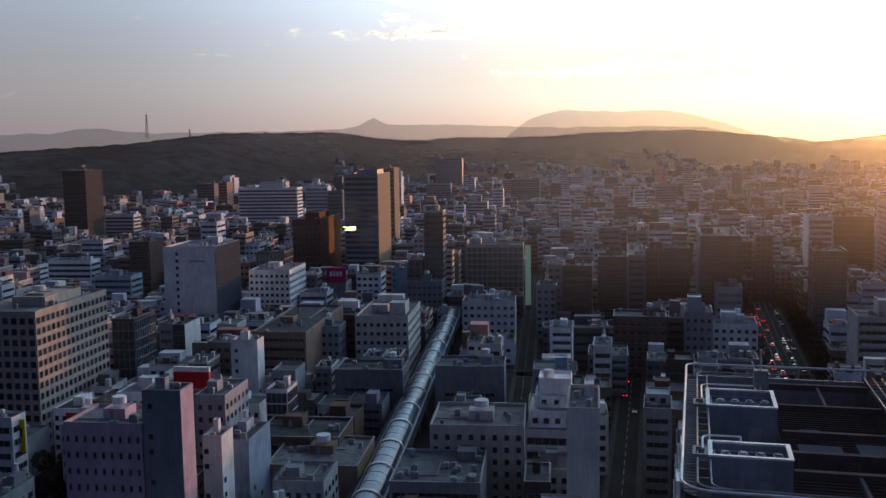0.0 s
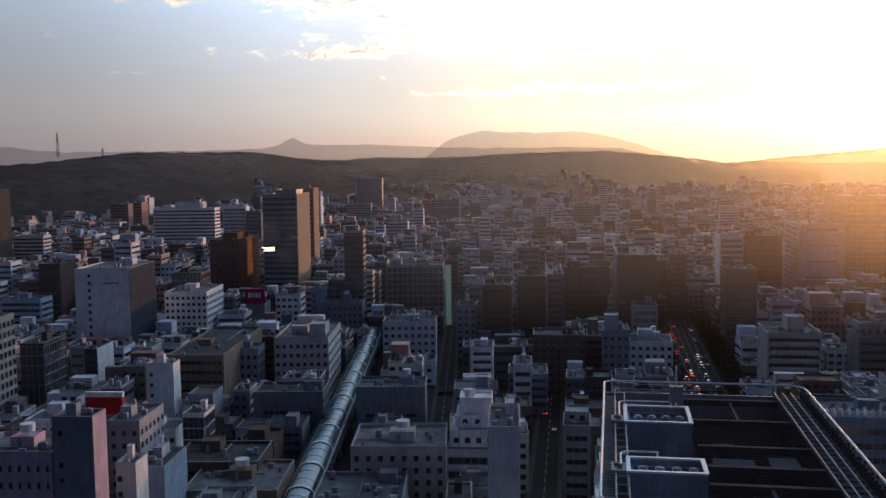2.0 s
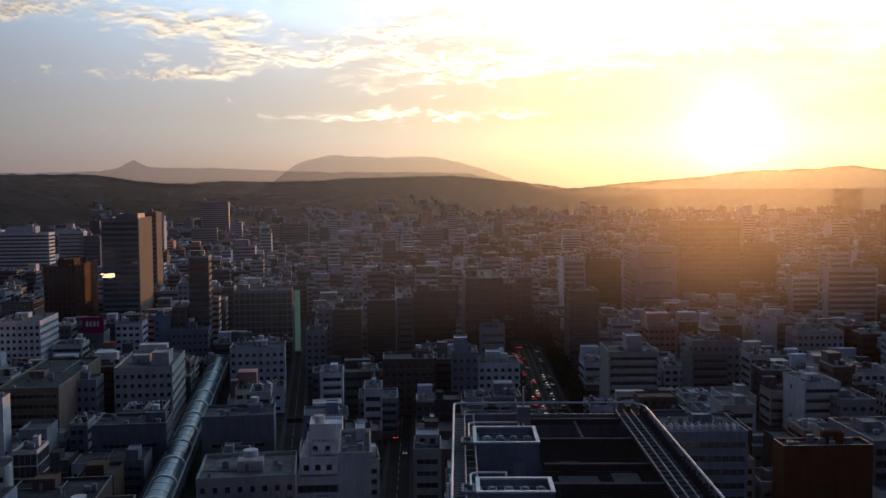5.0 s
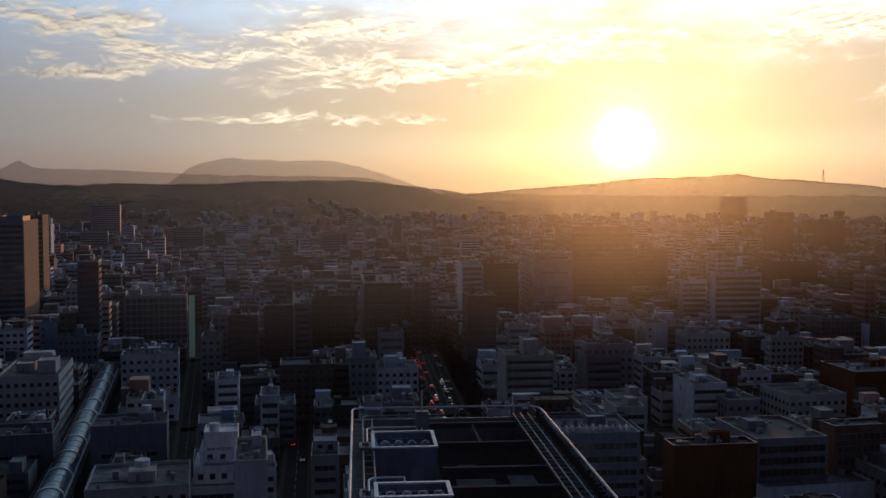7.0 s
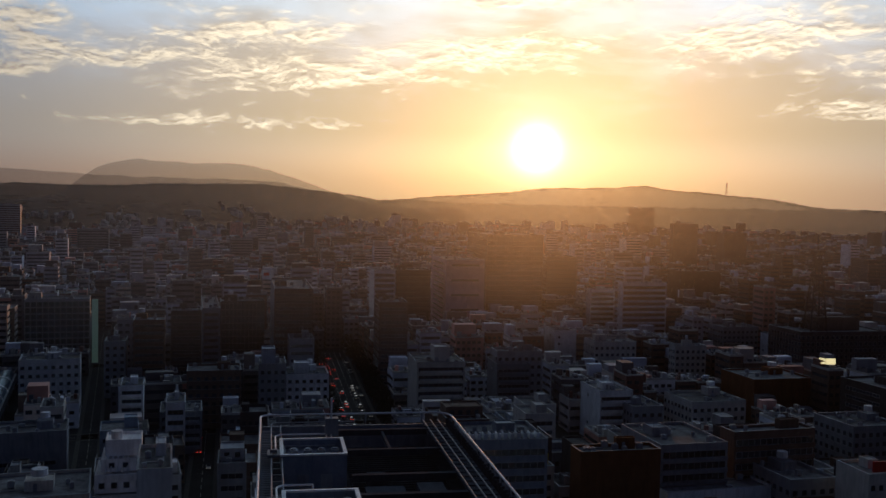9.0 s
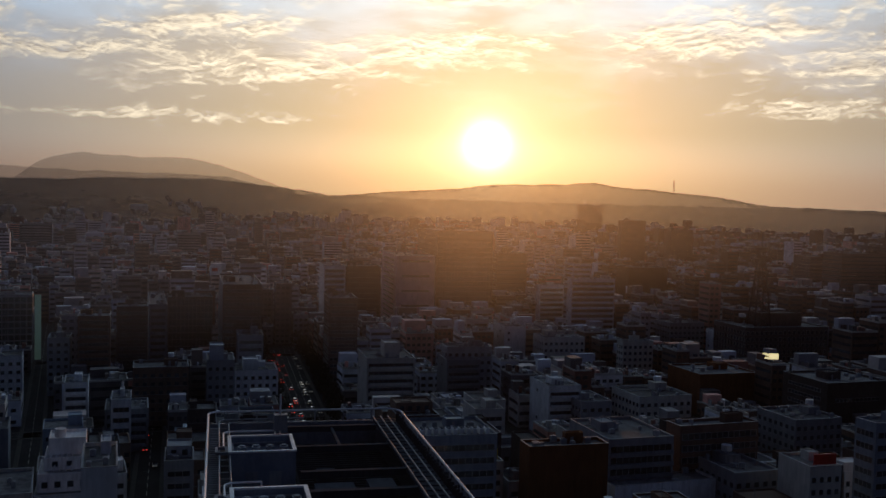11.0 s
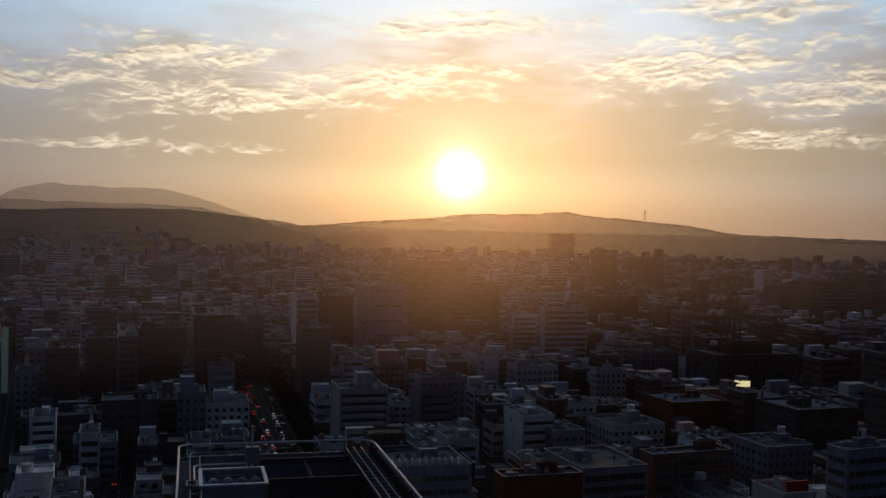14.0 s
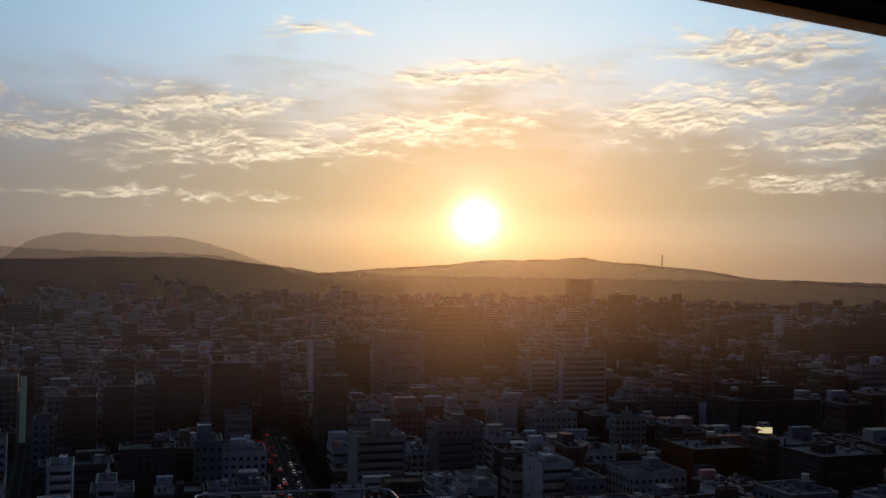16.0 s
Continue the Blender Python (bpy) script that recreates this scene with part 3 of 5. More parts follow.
block(-60.1, 233.6, 8, 4.9, 8.0, 30.0, WHITE, 'blank', 'R', 'narrow white building with a plain front')
block(-78.8, 352.8, 7, 10.1, 8.0, 30.3, WHITE, 'blank', 'R', 'plain white tower block with a high parapet')
block(-58.6, 310.8, 7, 7.2, 12.0, 22.0, WHITE, 'glass', 'R', 'small white building with dark ribbon windows')
block(-78.6, 390.4, 7, 22.7, 67.7, 26.1, TAN, 'balc', 'R', 'brown-grey apartment block with side balconies')
block(-56.3, 415.3, 7, 11.0, 13.1, 23.4, GREY, 'grid', 'R', 'grey office building with small windows')
block(-38.9, 418.7, 6, 23.4, 41.8, 27.0, CREAM, 'grid', 'R', 'cream commercial block with few windows', top=(0.6, 0.2, 0.3, 0.3, 4.5))
block(-41.0, 354.9, 6, 25.5, 17.7, 18.2, GREY, 'slab', 'R', 'long low grey shop building with flat roof')
block(-21.1, 555.5, 6, 20.3, 16.0, 23.0, GREY, 'grid', 'R', 'grey office block with a grid of windows')
block(-30.9, 571.2, 6, 9.5, 18.0, 29.1, BLUE, 'blank', 'R', 'narrow blue-grey building with blank front')
block(-83.5, 557.0, 6, 16.0, 17.9, 17.2, WHITE, 'band', 'R', 'small white building with blue roof edge')
block(-72.7, 599.1, 6, 12.1, 18.0, 17.0, GREY, 'blank', 'R', 'low grey block under a rooftop billboard')
block(8.9, 464.7, 6, 25.6, 18.0, 25.8, WHITE, 'grid', 'L', 'white department store block stepped toward the arcade')
block(14.7, 597.4, 6, 34.8, 20.0, 39.2, GLASS, 'frame', 'L', 'glass-fronted building in a pale lattice frame')
block(-3.5, 347.8, 6, 25.1, 18.0, 20.5, GREY, 'slab', 'L', 'wide grey shop block with a plain parapet')
block(-4.4, 260.6, 6, 26.0, 24.0, 24.0, CREAM, 'grid', 'L', 'cream block with two rows of small windows beside the arcade')
block(-14.2, 232.6, 6, 22.6, 26.0, 18.0, GREY, 'band', 'L', 'grey flat-roofed building crowded with roof plant', rich=16)
block(-50.7, 265.1, 6, 26.1, 28.0, 12.0, TAN, 'blank', 'L', 'low tan shop building with a pale flat roof')
block(-57.8, 285.6, 6, 26.0, 22.0, 14.0, BROWN, 'band', 'L', 'low brown shop building with metal roof')
block(27.8, 217.7, 9, 7.5, 22.0, 40.0, WHITE, 'bare', 'L', 'slim white slab with a blank end wall')
block(44.6, 400.3, 9, 8.9, 18.0, 24.1, WHITE, 'balc', 'L', 'slim white apartment building')
block(57.3, 368.0, 10, 7.1, 18.0, 22.9, WHITE, 'band', 'L', 'slim white office building')
block(57.1, 380.9, 10, 15.9, 20.0, 16.6, GREY, 'balc', 'L', 'grey low apartment block')
block(60.5, 488.3, 10, 14.7, 18.0, 39.2, BROWN, 'balc', 'L', 'brown apartment tower with balcony rows')
block(47.8, 496.6, 10, 10.2, 18.0, 28.1, GREY, 'grid', 'L', 'grey office block with small windows')
block(82.9, 517.2, 10, 15.5, 18.0, 39.9, DARK, 'band', 'L', 'dark brown office block with ribbon windows')
block(102.2, 532.4, 10, 9.2, 70.0, 38.9, STEEL, 'band', 'L', 'grey office building with a bright steel top rim')
block(114.5, 543.7, 10, 24.1, 20.0, 41.3, DARK, 'glass', 'L', 'broad dark glass office block')
block(136.8, 513.1, 13, 20.7, 70.0, 50.8, DARK, 'band', 'L', 'dark office tower with a blue-grey stair fin', side_wall=STEEL)
block(104.7, 417.0, 13, 11.8, 20.0, 27.0, GREY, 'grid', 'L', 'grey office building with a plain tower', top=(0.1, 0.2, 0.5, 0.5, 6.0))
block(118.3, 421.5, 13, 19.0, 20.0, 21.0, WHITE, 'grid', 'L', 'white office building with square windows', top=(0.2, 0.3, 0.35, 0.4, 4.0))
block(73.9, 419.0, 11, 22.9, 18.0, 25.2, BROWN, 'grid', 'L', 'brown low apartment block')
block(-9.8, 1760.1, 6, 47.0, 18.0, 79.5, BLUE, 'band', 'L', 'tall hazy blue glass tower with a split front')
block(-24.4, 1542.6, 6, 38.7, 18.0, 42.1, GREY, 'band', 'L', 'grey far office building')
block(102.4, 1436.2, 9, 41.5, 18.0, 50.1, GREY, 'balc', 'L', 'far grey apartment slab')
block(289.0, 1317.1, 10, 29.8, 18.0, 43.7, GREY, 'balc', 'L', 'far grey apartment tower')
block(21.3, 655.1, 6, 15.3, 18.0, 19.4, TAN, 'grid', 'L', 'tan low building behind others')
block(162.7, 376.9, 14, 20.9, 25.1, 31.2, CREAM, 'balc', 'L', 'grey apartment tower with balcony bays and a rooftop block', top=(0.42, 0.3, 0.32, 0.4, 5.5))
block(182.8, 474.4, 14, 15.0, 25.2, 46.3, DARK, 'band', 'L', 'dark brown office tower')
block(138.6, 489.2, 13, 12.9, 20.0, 26.7, GREY, 'band', 'L', 'low grey building by the avenue')
block(245.9, 650.7, 14, 15.5, 28.8, 49.6, WHITE, 'stripe', 'L', 'white building with dark slanted stripes')
block(263.7, 651.5, 14, 24.9, 24.0, 49.4, DARK, 'grid', 'L', 'dark broad office block with small windows')
block(296.1, 636.2, 14, 28.5, 60.7, 57.6, PINK, 'slab', 'L', 'tall pinkish apartment slab')
block(338.6, 655.3, 14, 44.5, 70.0, 75.4, DARK, 'glass', 'L', 'large dark glass office tower beneath the sun')
block(420.8, 703.9, 14, 26.8, 28.0, 54.9, DARK, 'band', 'L', 'dark office block in haze')
block(400.3, 606.0, 14, 19.0, 8.8, 37.0, WHITE, 'stripe', 'L', 'white building with louvred dark stripes')
block(398.7, 563.3, 14, 32.8, 8.7, 45.7, WHITE, 'stripe', 'L', 'white stepped office building with dark floor stripes')
block(294.5, 481.5, 14, 13.0, 22.0, 26.4, WHITE, 'blank', 'L', 'plain white narrow building')
block(306.8, 459.0, 14, 25.0, 18.0, 22.5, CREAM, 'grid', 'L', 'cream building with a patterned window screen')
block(335.4, 423.6, 14, 18.1, 8.0, 24.1, CREAM, 'grid', 'L', 'cream block with a few windows on a blank wall')
block(774.8, 989.8, 14, 33.5, 10.3, 77.7, DARK, 'balc', 'L', 'tall dark apartment tower in haze')
block(876.6, 1012.9, 14, 32.4, 22.0, 66.0, DARK, 'balc', 'L', 'second tall dark apartment tower in haze')
block(1327.0, 1848.5, 14, 55.1, 22.0, 93.5, HAZY, 'bare', 'L', 'distant tower fading into haze')
block(564.0, 707.7, 14, 38.6, 28.0, 41.1, DARK, 'blank', 'L', 'dark windowless block among trees')
block(213.3, 399.7, 14, 22.0, 13.4, 30.2, GREY, 'grid', 'L', 'grey office building with plain gable')
block(210.6, 394.4, 14, 16.2, 20.0, 25.1, GREY, 'balc', 'L', 'grey stepped apartment building')
block(226.5, 333.6, 12, 14.5, 22.0, 23.1, WHITE, 'balc', 'L', 'white apartment cluster with stepped balconies')
block(234.1, 321.2, 12, 13.6, 22.0, 18.5, GREY, 'grid', 'L', 'grey low block with a small roof house')
block(115.4, 230.5, 14, 21.7, 22.0, 36.0, STEEL, 'band', 'L', 'blue-grey office building with a row of roof chillers')
block(150.1, 229.8, 12, 24.5, 8.0, 30.0, RUST, 'bare', 'L', 'rust-brown department store with blank walls', rich=12)
block(181.8, 234.7, 10, 22.5, 28.0, 28.0, GREY, 'stripe', 'L', 'grey parking building with dark floor stripes')
block(209.0, 233.6, 8, 29.6, 8.0, 30.0, BROWN, 'stripe', 'L', 'brown shop building with a pale flat roof')
block(263.4, 320.3, 9, 25.5, 24.0, 18.5, CREAM, 'grid', 'L', 'cream flat-roofed office building')
block(416.5, 414.1, 12, 55.9, 34.0, 29.8, DARK, 'grid', 'L', 'broad dark telephone-exchange block', top=(0.3, 0.3, 0.5, 0.4, 7.0))
block(178.9, 227.1, 8, 35.3, 32.0, 16.0, WHITE, 'blank', 'L', 'low white building with crowded flat roof', rich=16)
block(310.5, 335.5, 10, 30.8, 28.0, 22.6, RUST, 'bare', 'L', 'dark rust-coloured commercial block')
block(212.8, 213.3, 9, 15.7, 28.0, 20.0, GREY, 'grid', 'L', 'low grey office building')
block(325.1, 276.6, 9, 31.1, 28.0, 28.3, DARK, 'slab', 'L', 'dark brown department store block')
block(234.8, 182.4, 8, 30.0, 8.0, 40.0, STEEL, 'band', 'L', 'blue-grey office building with ribbon windows')
block(273.4, 245.7, 9, 20.3, 22.0, 24.0, GREY, 'grid', 'L', 'low grey building with roof plant', rich=10)
block(790.2, 700.9, 12, 37.8, 28.0, 50.6, DARK, 'glass', 'L', 'dark hazy glass office tower')
block(758.4, 635.6, 12, 51.9, 28.0, 58.2, DARK, 'band', 'L', 'dark broad office tower')
block(805.4, 622.2, 12, 80.7, 28.0, 64.4, DARK, 'band', 'L', 'dark large office building')
block(418.8, 481.9, 12, 24.8, 20.0, 23.9, GREY, 'grid', 'L', 'small grey office block')
block(435.6, 453.2, 12, 13.0, 18.0, 21.4, WHITE, 'blank', 'L', 'narrow white building with a blue banner')
block(-80.0, 279.8, 8, 11.5, 18.0, 30.0, GREY, 'blank', 'R', 'grey shop building under a red rooftop sign')
block(-135.6, 268.5, 8, 13.8, 7.0, 26.0, WHITE, 'band', 'R', 'white shop building with bright wall signs')
block(-61.0, 249.7, 8, 9.3, 18.0, 24.0, BLUE, 'blank', 'R', 'small blue-grey building with plain walls')


# ---- near tower roof with its open plant deck ----
def tube_path(bm, pts, r, n=8):
    for p, q in zip(pts, pts[1:]):
        tube(bm, p, q, r, n)


def arc(cx, cy, r, a0, a1, z, n=6):
    return [(cx + r * math.cos(radians(a0 + (a1 - a0) * i / n)), cy + r * math.sin(radians(a0 + (a1 - a0) * i / n)), z) for i in range(n + 1)]


def plant_tower():
    top = 65.4
    root = thing("high_rise_tower", 38.07, 150.74, 0, 14.6, "high-rise tower with an open rooftop plant deck and pale rails", "building")
    W, D = 30.4, 58.2
    # faceted body with a rounded near corner
    bm = bmesh.new()
    r = 3.2
    out = [(0.3, -0.4), (W - 0.3, -0.4), (W - 0.3, -D + 0.3)] + [(p[0], p[1]) for p in arc(0.3 + r, -D + 0.3 + r, r, 270, 180, 0)]
    low = [bm.verts.new((x, y, 0)) for x, y in out]
    high = [bm.verts.new((x, y, 59.0)) for x, y in out]
    for i in range(len(out)):
        j = (i + 1) % len(out)
        bm.faces.new((low[j], low[i], high[i], high[j]))
    bm.faces.new(high[::-1])
    part("wall", bm, STEEL, root)
    boxes("deck", ((0.8, -D + 1.5, 59.0, W - 0.8, -0.9, 59.15),), DECK, root)
    # screen walls round the deck
    for name, sp in (("screen", (0.0, -D + 3.4, 56.0, 0.28, -0.2, 64.9)), ("screen", (W - 0.28, -D + 0.3, 56.0, W, -0.2, 64.0)), ("screen", (0.3, -0.38, 56.0, W - 0.3, -0.1, 63.6)), ("screen", (3.6, -D, 56.0, W - 0.3, -D + 0.28, 63.6))):
        boxes(name, (sp,), STEEL, root)
    bm = bmesh.new()
    pts = arc(3.4, -D + 3.4, 3.3, 270, 180, 0)
    for p, q in zip(pts, pts[1:]):
        v = [bm.verts.new(c) for c in ((p[0], p[1], 50), (q[0], q[1], 50), (q[0], q[1], 64.6), (p[0], p[1], 64.6))]
        bm.faces.new(v)
    part("curved_glass", bm, GREENPANE, root, "curved blue-green glass corner")
    for r_ in range(13):
        ob = part("window_band", window_mesh(46, 2.2, 18, PANE, FRAME), None, root)
        ob.matrix_basis = pose(0.28, -D / 2 + 1.5, 4 + r_ * 4.0, 0, 0, -90)
        ob = part("window_band", window_mesh(22, 2.2, 9, PANE, FRAME), None, root)
        ob.matrix_basis = pose(W / 2 + 1.5, -D + 0.28, 4 + r_ * 4.0)
        ob = part("window_band", window_mesh(46, 2.2, 18, PANE, FRAME), None, root)
        ob.matrix_basis = pose(W - 0.28, -D / 2 + 1.5, 4 + r_ * 4.0, 0, 0, 90)
    # the long pale guard rail
    bm = bmesh.new()
    pts = [(0.1, -D + 3.4, top)] + [(0.1, -1.6, top)] + arc(1.6, -1.6, 1.5, 180, 90, top) + arc(W - 3.0, -3.1, 3.0, 90, 0, top) + [(W, -D, top)]
    tube_path(bm, pts, 0.16)
    tube_path(bm, arc(3.4, -D + 3.4, 3.3, 180, 270, top) + [(W, -D, top)], 0.16)
    part("guard_rail", bm, RIM, root, "bright metal guard rail")
    post = plain_mesh(("post",), ((-0.1, -0.1, 0, 0.1, 0.1, 3.3),), METAL)
    for i in range(20):
        part("rail_post", post, None, root).matrix_basis = pose(W - 0.05, -3.4 - i * 2.8, top - 3.3)
    for i in range(6):
        part("rail_post", post, None, root).matrix_basis = pose(3 + i * 4.6, -0.1, top - 3.3)
    # louvre slats beside the long rail
    slat = plain_mesh(("slat",), ((0.35, -0.12, 0, 1.65, 0.12, 0.1),), METAL)
    for i in range(52):
        part("slat", slat, None, root).matrix_basis = pose(0, -3.0 - i * 1.02, 63.4, 20)
    # inner rails of the cleaning gantry
    for x, y0, back in ((1.75, -3.4, 13.0), (3.15, -5.2, 11.0)):
        bm = bmesh.new()
        tube_path(bm, [(x + back, y0, 64.9)] + arc(x + 1.3, y0 - 1.3, 1.3, 90, 180, 64.9) + [(x, -D + 4.5, 64.9)] + arc(x + 2.0, -D + 4.5, 2.0, 180, 270, 64.9) + [(W - 5, -D + 2.5, 64.9)], 0.11)
        part("gantry_rail", bm, METAL, root)
    bm = bmesh.new()
    box(bm, 1.7, -D + 4, 62.9, 3.2, -4, 63.1)
    part("walkway", bm, DECK, root)
    rung = plain_mesh(("rung",), ((1.75, -0.05, 0, 3.15, 0.05, 0.08),), METAL)
    for i in range(17):
        part("walkway_rung", rung, None, root).matrix_basis = pose(0, -6 - i * 2.9, 64.8)
    # two plant housings with bright rims
    for y0, y1 in ((-24.5, -15.5), (-46.2, -40.6)):
        bm = bmesh.new()
        shell(bm, 3.0, y0, 59.15, 11.9, y1, 65.2, 0.35, 1.3)
        house = part("plant_housing", bm, STEEL, root)
        bm = bmesh.new()
        hoop(bm, 2.9, y0 - 0.1, 65.2, 12.0, y1 + 0.1, 65.42, 0.5)
        part("rim", bm, RIM, house, "bright white metal rim")
        bm = bmesh.new()
        hoop(bm, 1.2, y0 + 0.3, 64.9, 2.86, y0 + 3.4, 65.3, 0.35)
        part("bracket", bm, METAL, house)
        for i in range(4):
            bm = bmesh.new()
            x = 4.3 + i * 1.9
            box(bm, x, (y0 + y1) / 2 - 0.6, 63.95, x + 1.1, (y0 + y1) / 2 + 0.5, 64.9)
            tube(bm, (x + 0.55, (y0 + y1) / 2, 64.9), (x + 0.55, (y0 + y1) / 2, 65.1), 0.4, 10)
            part("fan_unit", bm, METAL, house)
        bm = bmesh.new()
        tube_path(bm, [(3.6, y0 + 0.6, 64.4), (3.6, y1 - 0.6, 64.4), (10.8, y1 - 0.6, 64.4)], 0.14)
        part("pipe", bm, METAL, house)
        for k in (5.2, 8.4):
            boxes("door_panel", ((k, y0 - 0.06, 59.3, k + 1.6, y0 - 0.01, 62.6),), METAL, house)
    # pale pipe runs along and over the housings
    for pts in (
        [(2.3, -45.5, 65.9), (2.3, -41.5, 65.9)] + arc(3.5, -41.5, 1.2, 180, 90, 65.9) + [(6.6, -40.3, 65.9), (6.6, -40.3, 64.0)],
        [(2.3, -23.5, 65.9), (2.3, -16.4, 65.9)] + arc(3.5, -16.4, 1.2, 180, 90, 65.9) + [(9.6, -15.2, 65.9), (9.6, -15.2, 64.0)],
    ):
        bm = bmesh.new()
        tube_path(bm, pts, 0.12)
        part("pipe_run", bm, RIM, root, "pale pipe run over the plant housings")
    # mast with its box
    bm = bmesh.new()
    tube(bm, (10.3, -15.2, 65.3), (10.3, -15.2, 71.2), 0.14, 8)
    part("mast", bm, RIM, root)
    boxes("mast_box", ((9.4, -15.7, 65.9, 11.3, -14.4, 68.2),), METAL, root)
    # cross beams over the dark pit
    for y in (-5.6, -17.6, -30.4, -38.9, -45.7, -54.7):
        bm = bmesh.new()
        box(bm, 12.1, y - 0.28, 63.2, 25.9, y + 0.28, 64.0)
        box(bm, 12.1, y - 0.42, 64.0, 25.9, y + 0.42, 64.12)
        part("cross_beam", bm, GIRDER, root)
    for y0, y1 in ((-17.3, -5.9), (-54.4, -46.0)):
        boxes("tie_beam", ((18.6, y0, 63.3, 19.0, y1, 63.9),), GIRDER, root)
    grate = plain_mesh(("grate",), ((12.4, -0.08, 0, 25.6, 0.08, 0.25),), DECK)
    for i in range(44):
        part("grating_bar", grate, None, root).matrix_basis = pose(0, -6.4 - i * 1.1, 61.2)
    boxes("pit_duct", ((13.5, -37.5, 61.5, 18.5, -33.5, 63.4),), GIRDER, root)
    boxes("pit_duct", ((20.2, -37.0, 61.5, 23.6, -33.0, 63.6),), GIRDER, root)
    boxes("pit_duct", ((14.5, -28.8, 61.5, 17.0, -25.5, 63.0),), GIRDER, root)
    # right-hand gantry track
    boxes("track_deck", ((25.9, -D + 1, 63.9, 29.3, -2.2, 64.2),), GIRDER, root)
    for x in (25.8, 27.0, 28.2):
        bm = bmesh.new()
        tube_path(bm, [(x, -2.6, 64.75), (x, -D + 1.2, 64.75)], 0.1)
        part("gantry_rail", bm, METAL, root)
    sleeper = plain_mesh(("sleeper",), ((25.8, -0.1, 0, 29.2, 0.1, 0.12),), GIRDER)
    for i in range(28):
        part("sleeper", sleeper, None, root).matrix_basis = pose(0, -3.2 - i * 2.0, 64.22)
    brace = plain_mesh(("brace",), ((29.4, -0.12, 0, 29.9, 0.12, 2.2),), DECK)
    for i in range(38):
        part("brace", brace, None, root).matrix_basis = pose(0, -3.4 - i * 1.45, 63.0)
    HEROES.append((38.07 + 15 * math.cos(radians(14.6)) - 29 * math.sin(radians(14.6)), 150.74 - 15 * math.sin(radians(14.6)) - 29 * math.cos(radians(14.6)), radians(14.6), W, D, 65))


plant_tower()


def terraced_building():
    root = thing("terraced_building", 22.8, 270.1, 0, 9, "white terraced building with dark floor bands and roof vents", "building")
    W, D = 18.2, 18.0
    for name, x0, y0, x1, z0, z1 in (("base", 0, 0, W, 0, 19.5), ("middle", 0.8, 2.0, W - 0.6, 19.5, 24.5), ("upper", 2.2, 5.0, W - 2.5, 24.5, 28.0), ("crown", 3.2, 8.0, W - 5.5, 28.0, 32.5)):
        bm = bmesh.new()
        shell(bm, x0, y0, z0, x1, D, z1, 0.3, 0.7)
        part(name, bm, WHITE, root)
    for r in range(4):
        part("window_band", window_mesh(W - 0.8, 1.9, 7, PANE, FRAME), None, root).matrix_basis = pose(W / 2, 0, 2.6 + r * 4.2)
        boxes("ledge", ((-0.2, -0.6, 1.0 + r * 4.2, W + 0.2, 0, 2.1 + r * 4.2),), WHITE, root)
    for i in range(5):
        part("window", window_mesh(1.4, 1.5, 0, PANE, FRAME), None, root).matrix_basis = pose(2.6 + i * 3.2, 2.0, 20.8)
        bm = bmesh.new()
        tube(bm, (3.2 + i * 1.5, 4.6, 24.3), (4.0 + i * 1.3, 6.2, 28.6), 0.3, 8)
        part("vent_pipe", bm, WHITE, root)
    for i in range(3):
        part("window", window_mesh(1.3, 1.3, 0, PANE, FRAME), None, root).matrix_basis = pose(5.0 + i * 3.6, 5.0, 25.6)
    bm = bmesh.new()
    tube(bm, (6.0, 12.0, 32.0), (6.0, 12.0, 34.2), 1.5, 14)
    part("water_tank", bm, WHITE, root)
    HEROES.append((22.8 + 9 + 1.4, 270.1 + 9 - 1.4, radians(9), W, D, 31))


terraced_building()


def chiller(x, y):
    root = thing("roof_chiller", x, y, 35.2, 14, "pale roof chiller in a row on a grey office roof", "chiller", "row of roof chillers")
    boxes("casing", ((0, 0, 0.2, 1.0, 3.2, 1.9),), WHITE, root)
    boxes("foot", ((0.1, 0.1, -0.1, 0.9, 0.4, 0.2),), METAL, root)
    boxes("foot", ((0.1, 2.8, -0.1, 0.9, 3.1, 0.2),), METAL, root)
    for k in (0.8, 2.3):
        bm = bmesh.new()
        tube(bm, (0.5, k, 1.9), (0.5, k, 2.1), 0.38, 10)
        part("fan", bm, GIRDER, root)
    return root


first = chiller(116.6, 232.4)
for i in range(1, 11):
    copy_thing(first, pose(116.6 + 1.85 * i * math.cos(radians(14)), 232.4 - 1.85 * i * math.sin(radians(14)), 35.2, 0, 0, -14))


# ---- covered shopping arcade ----
ARCADE_AZ = 5.1


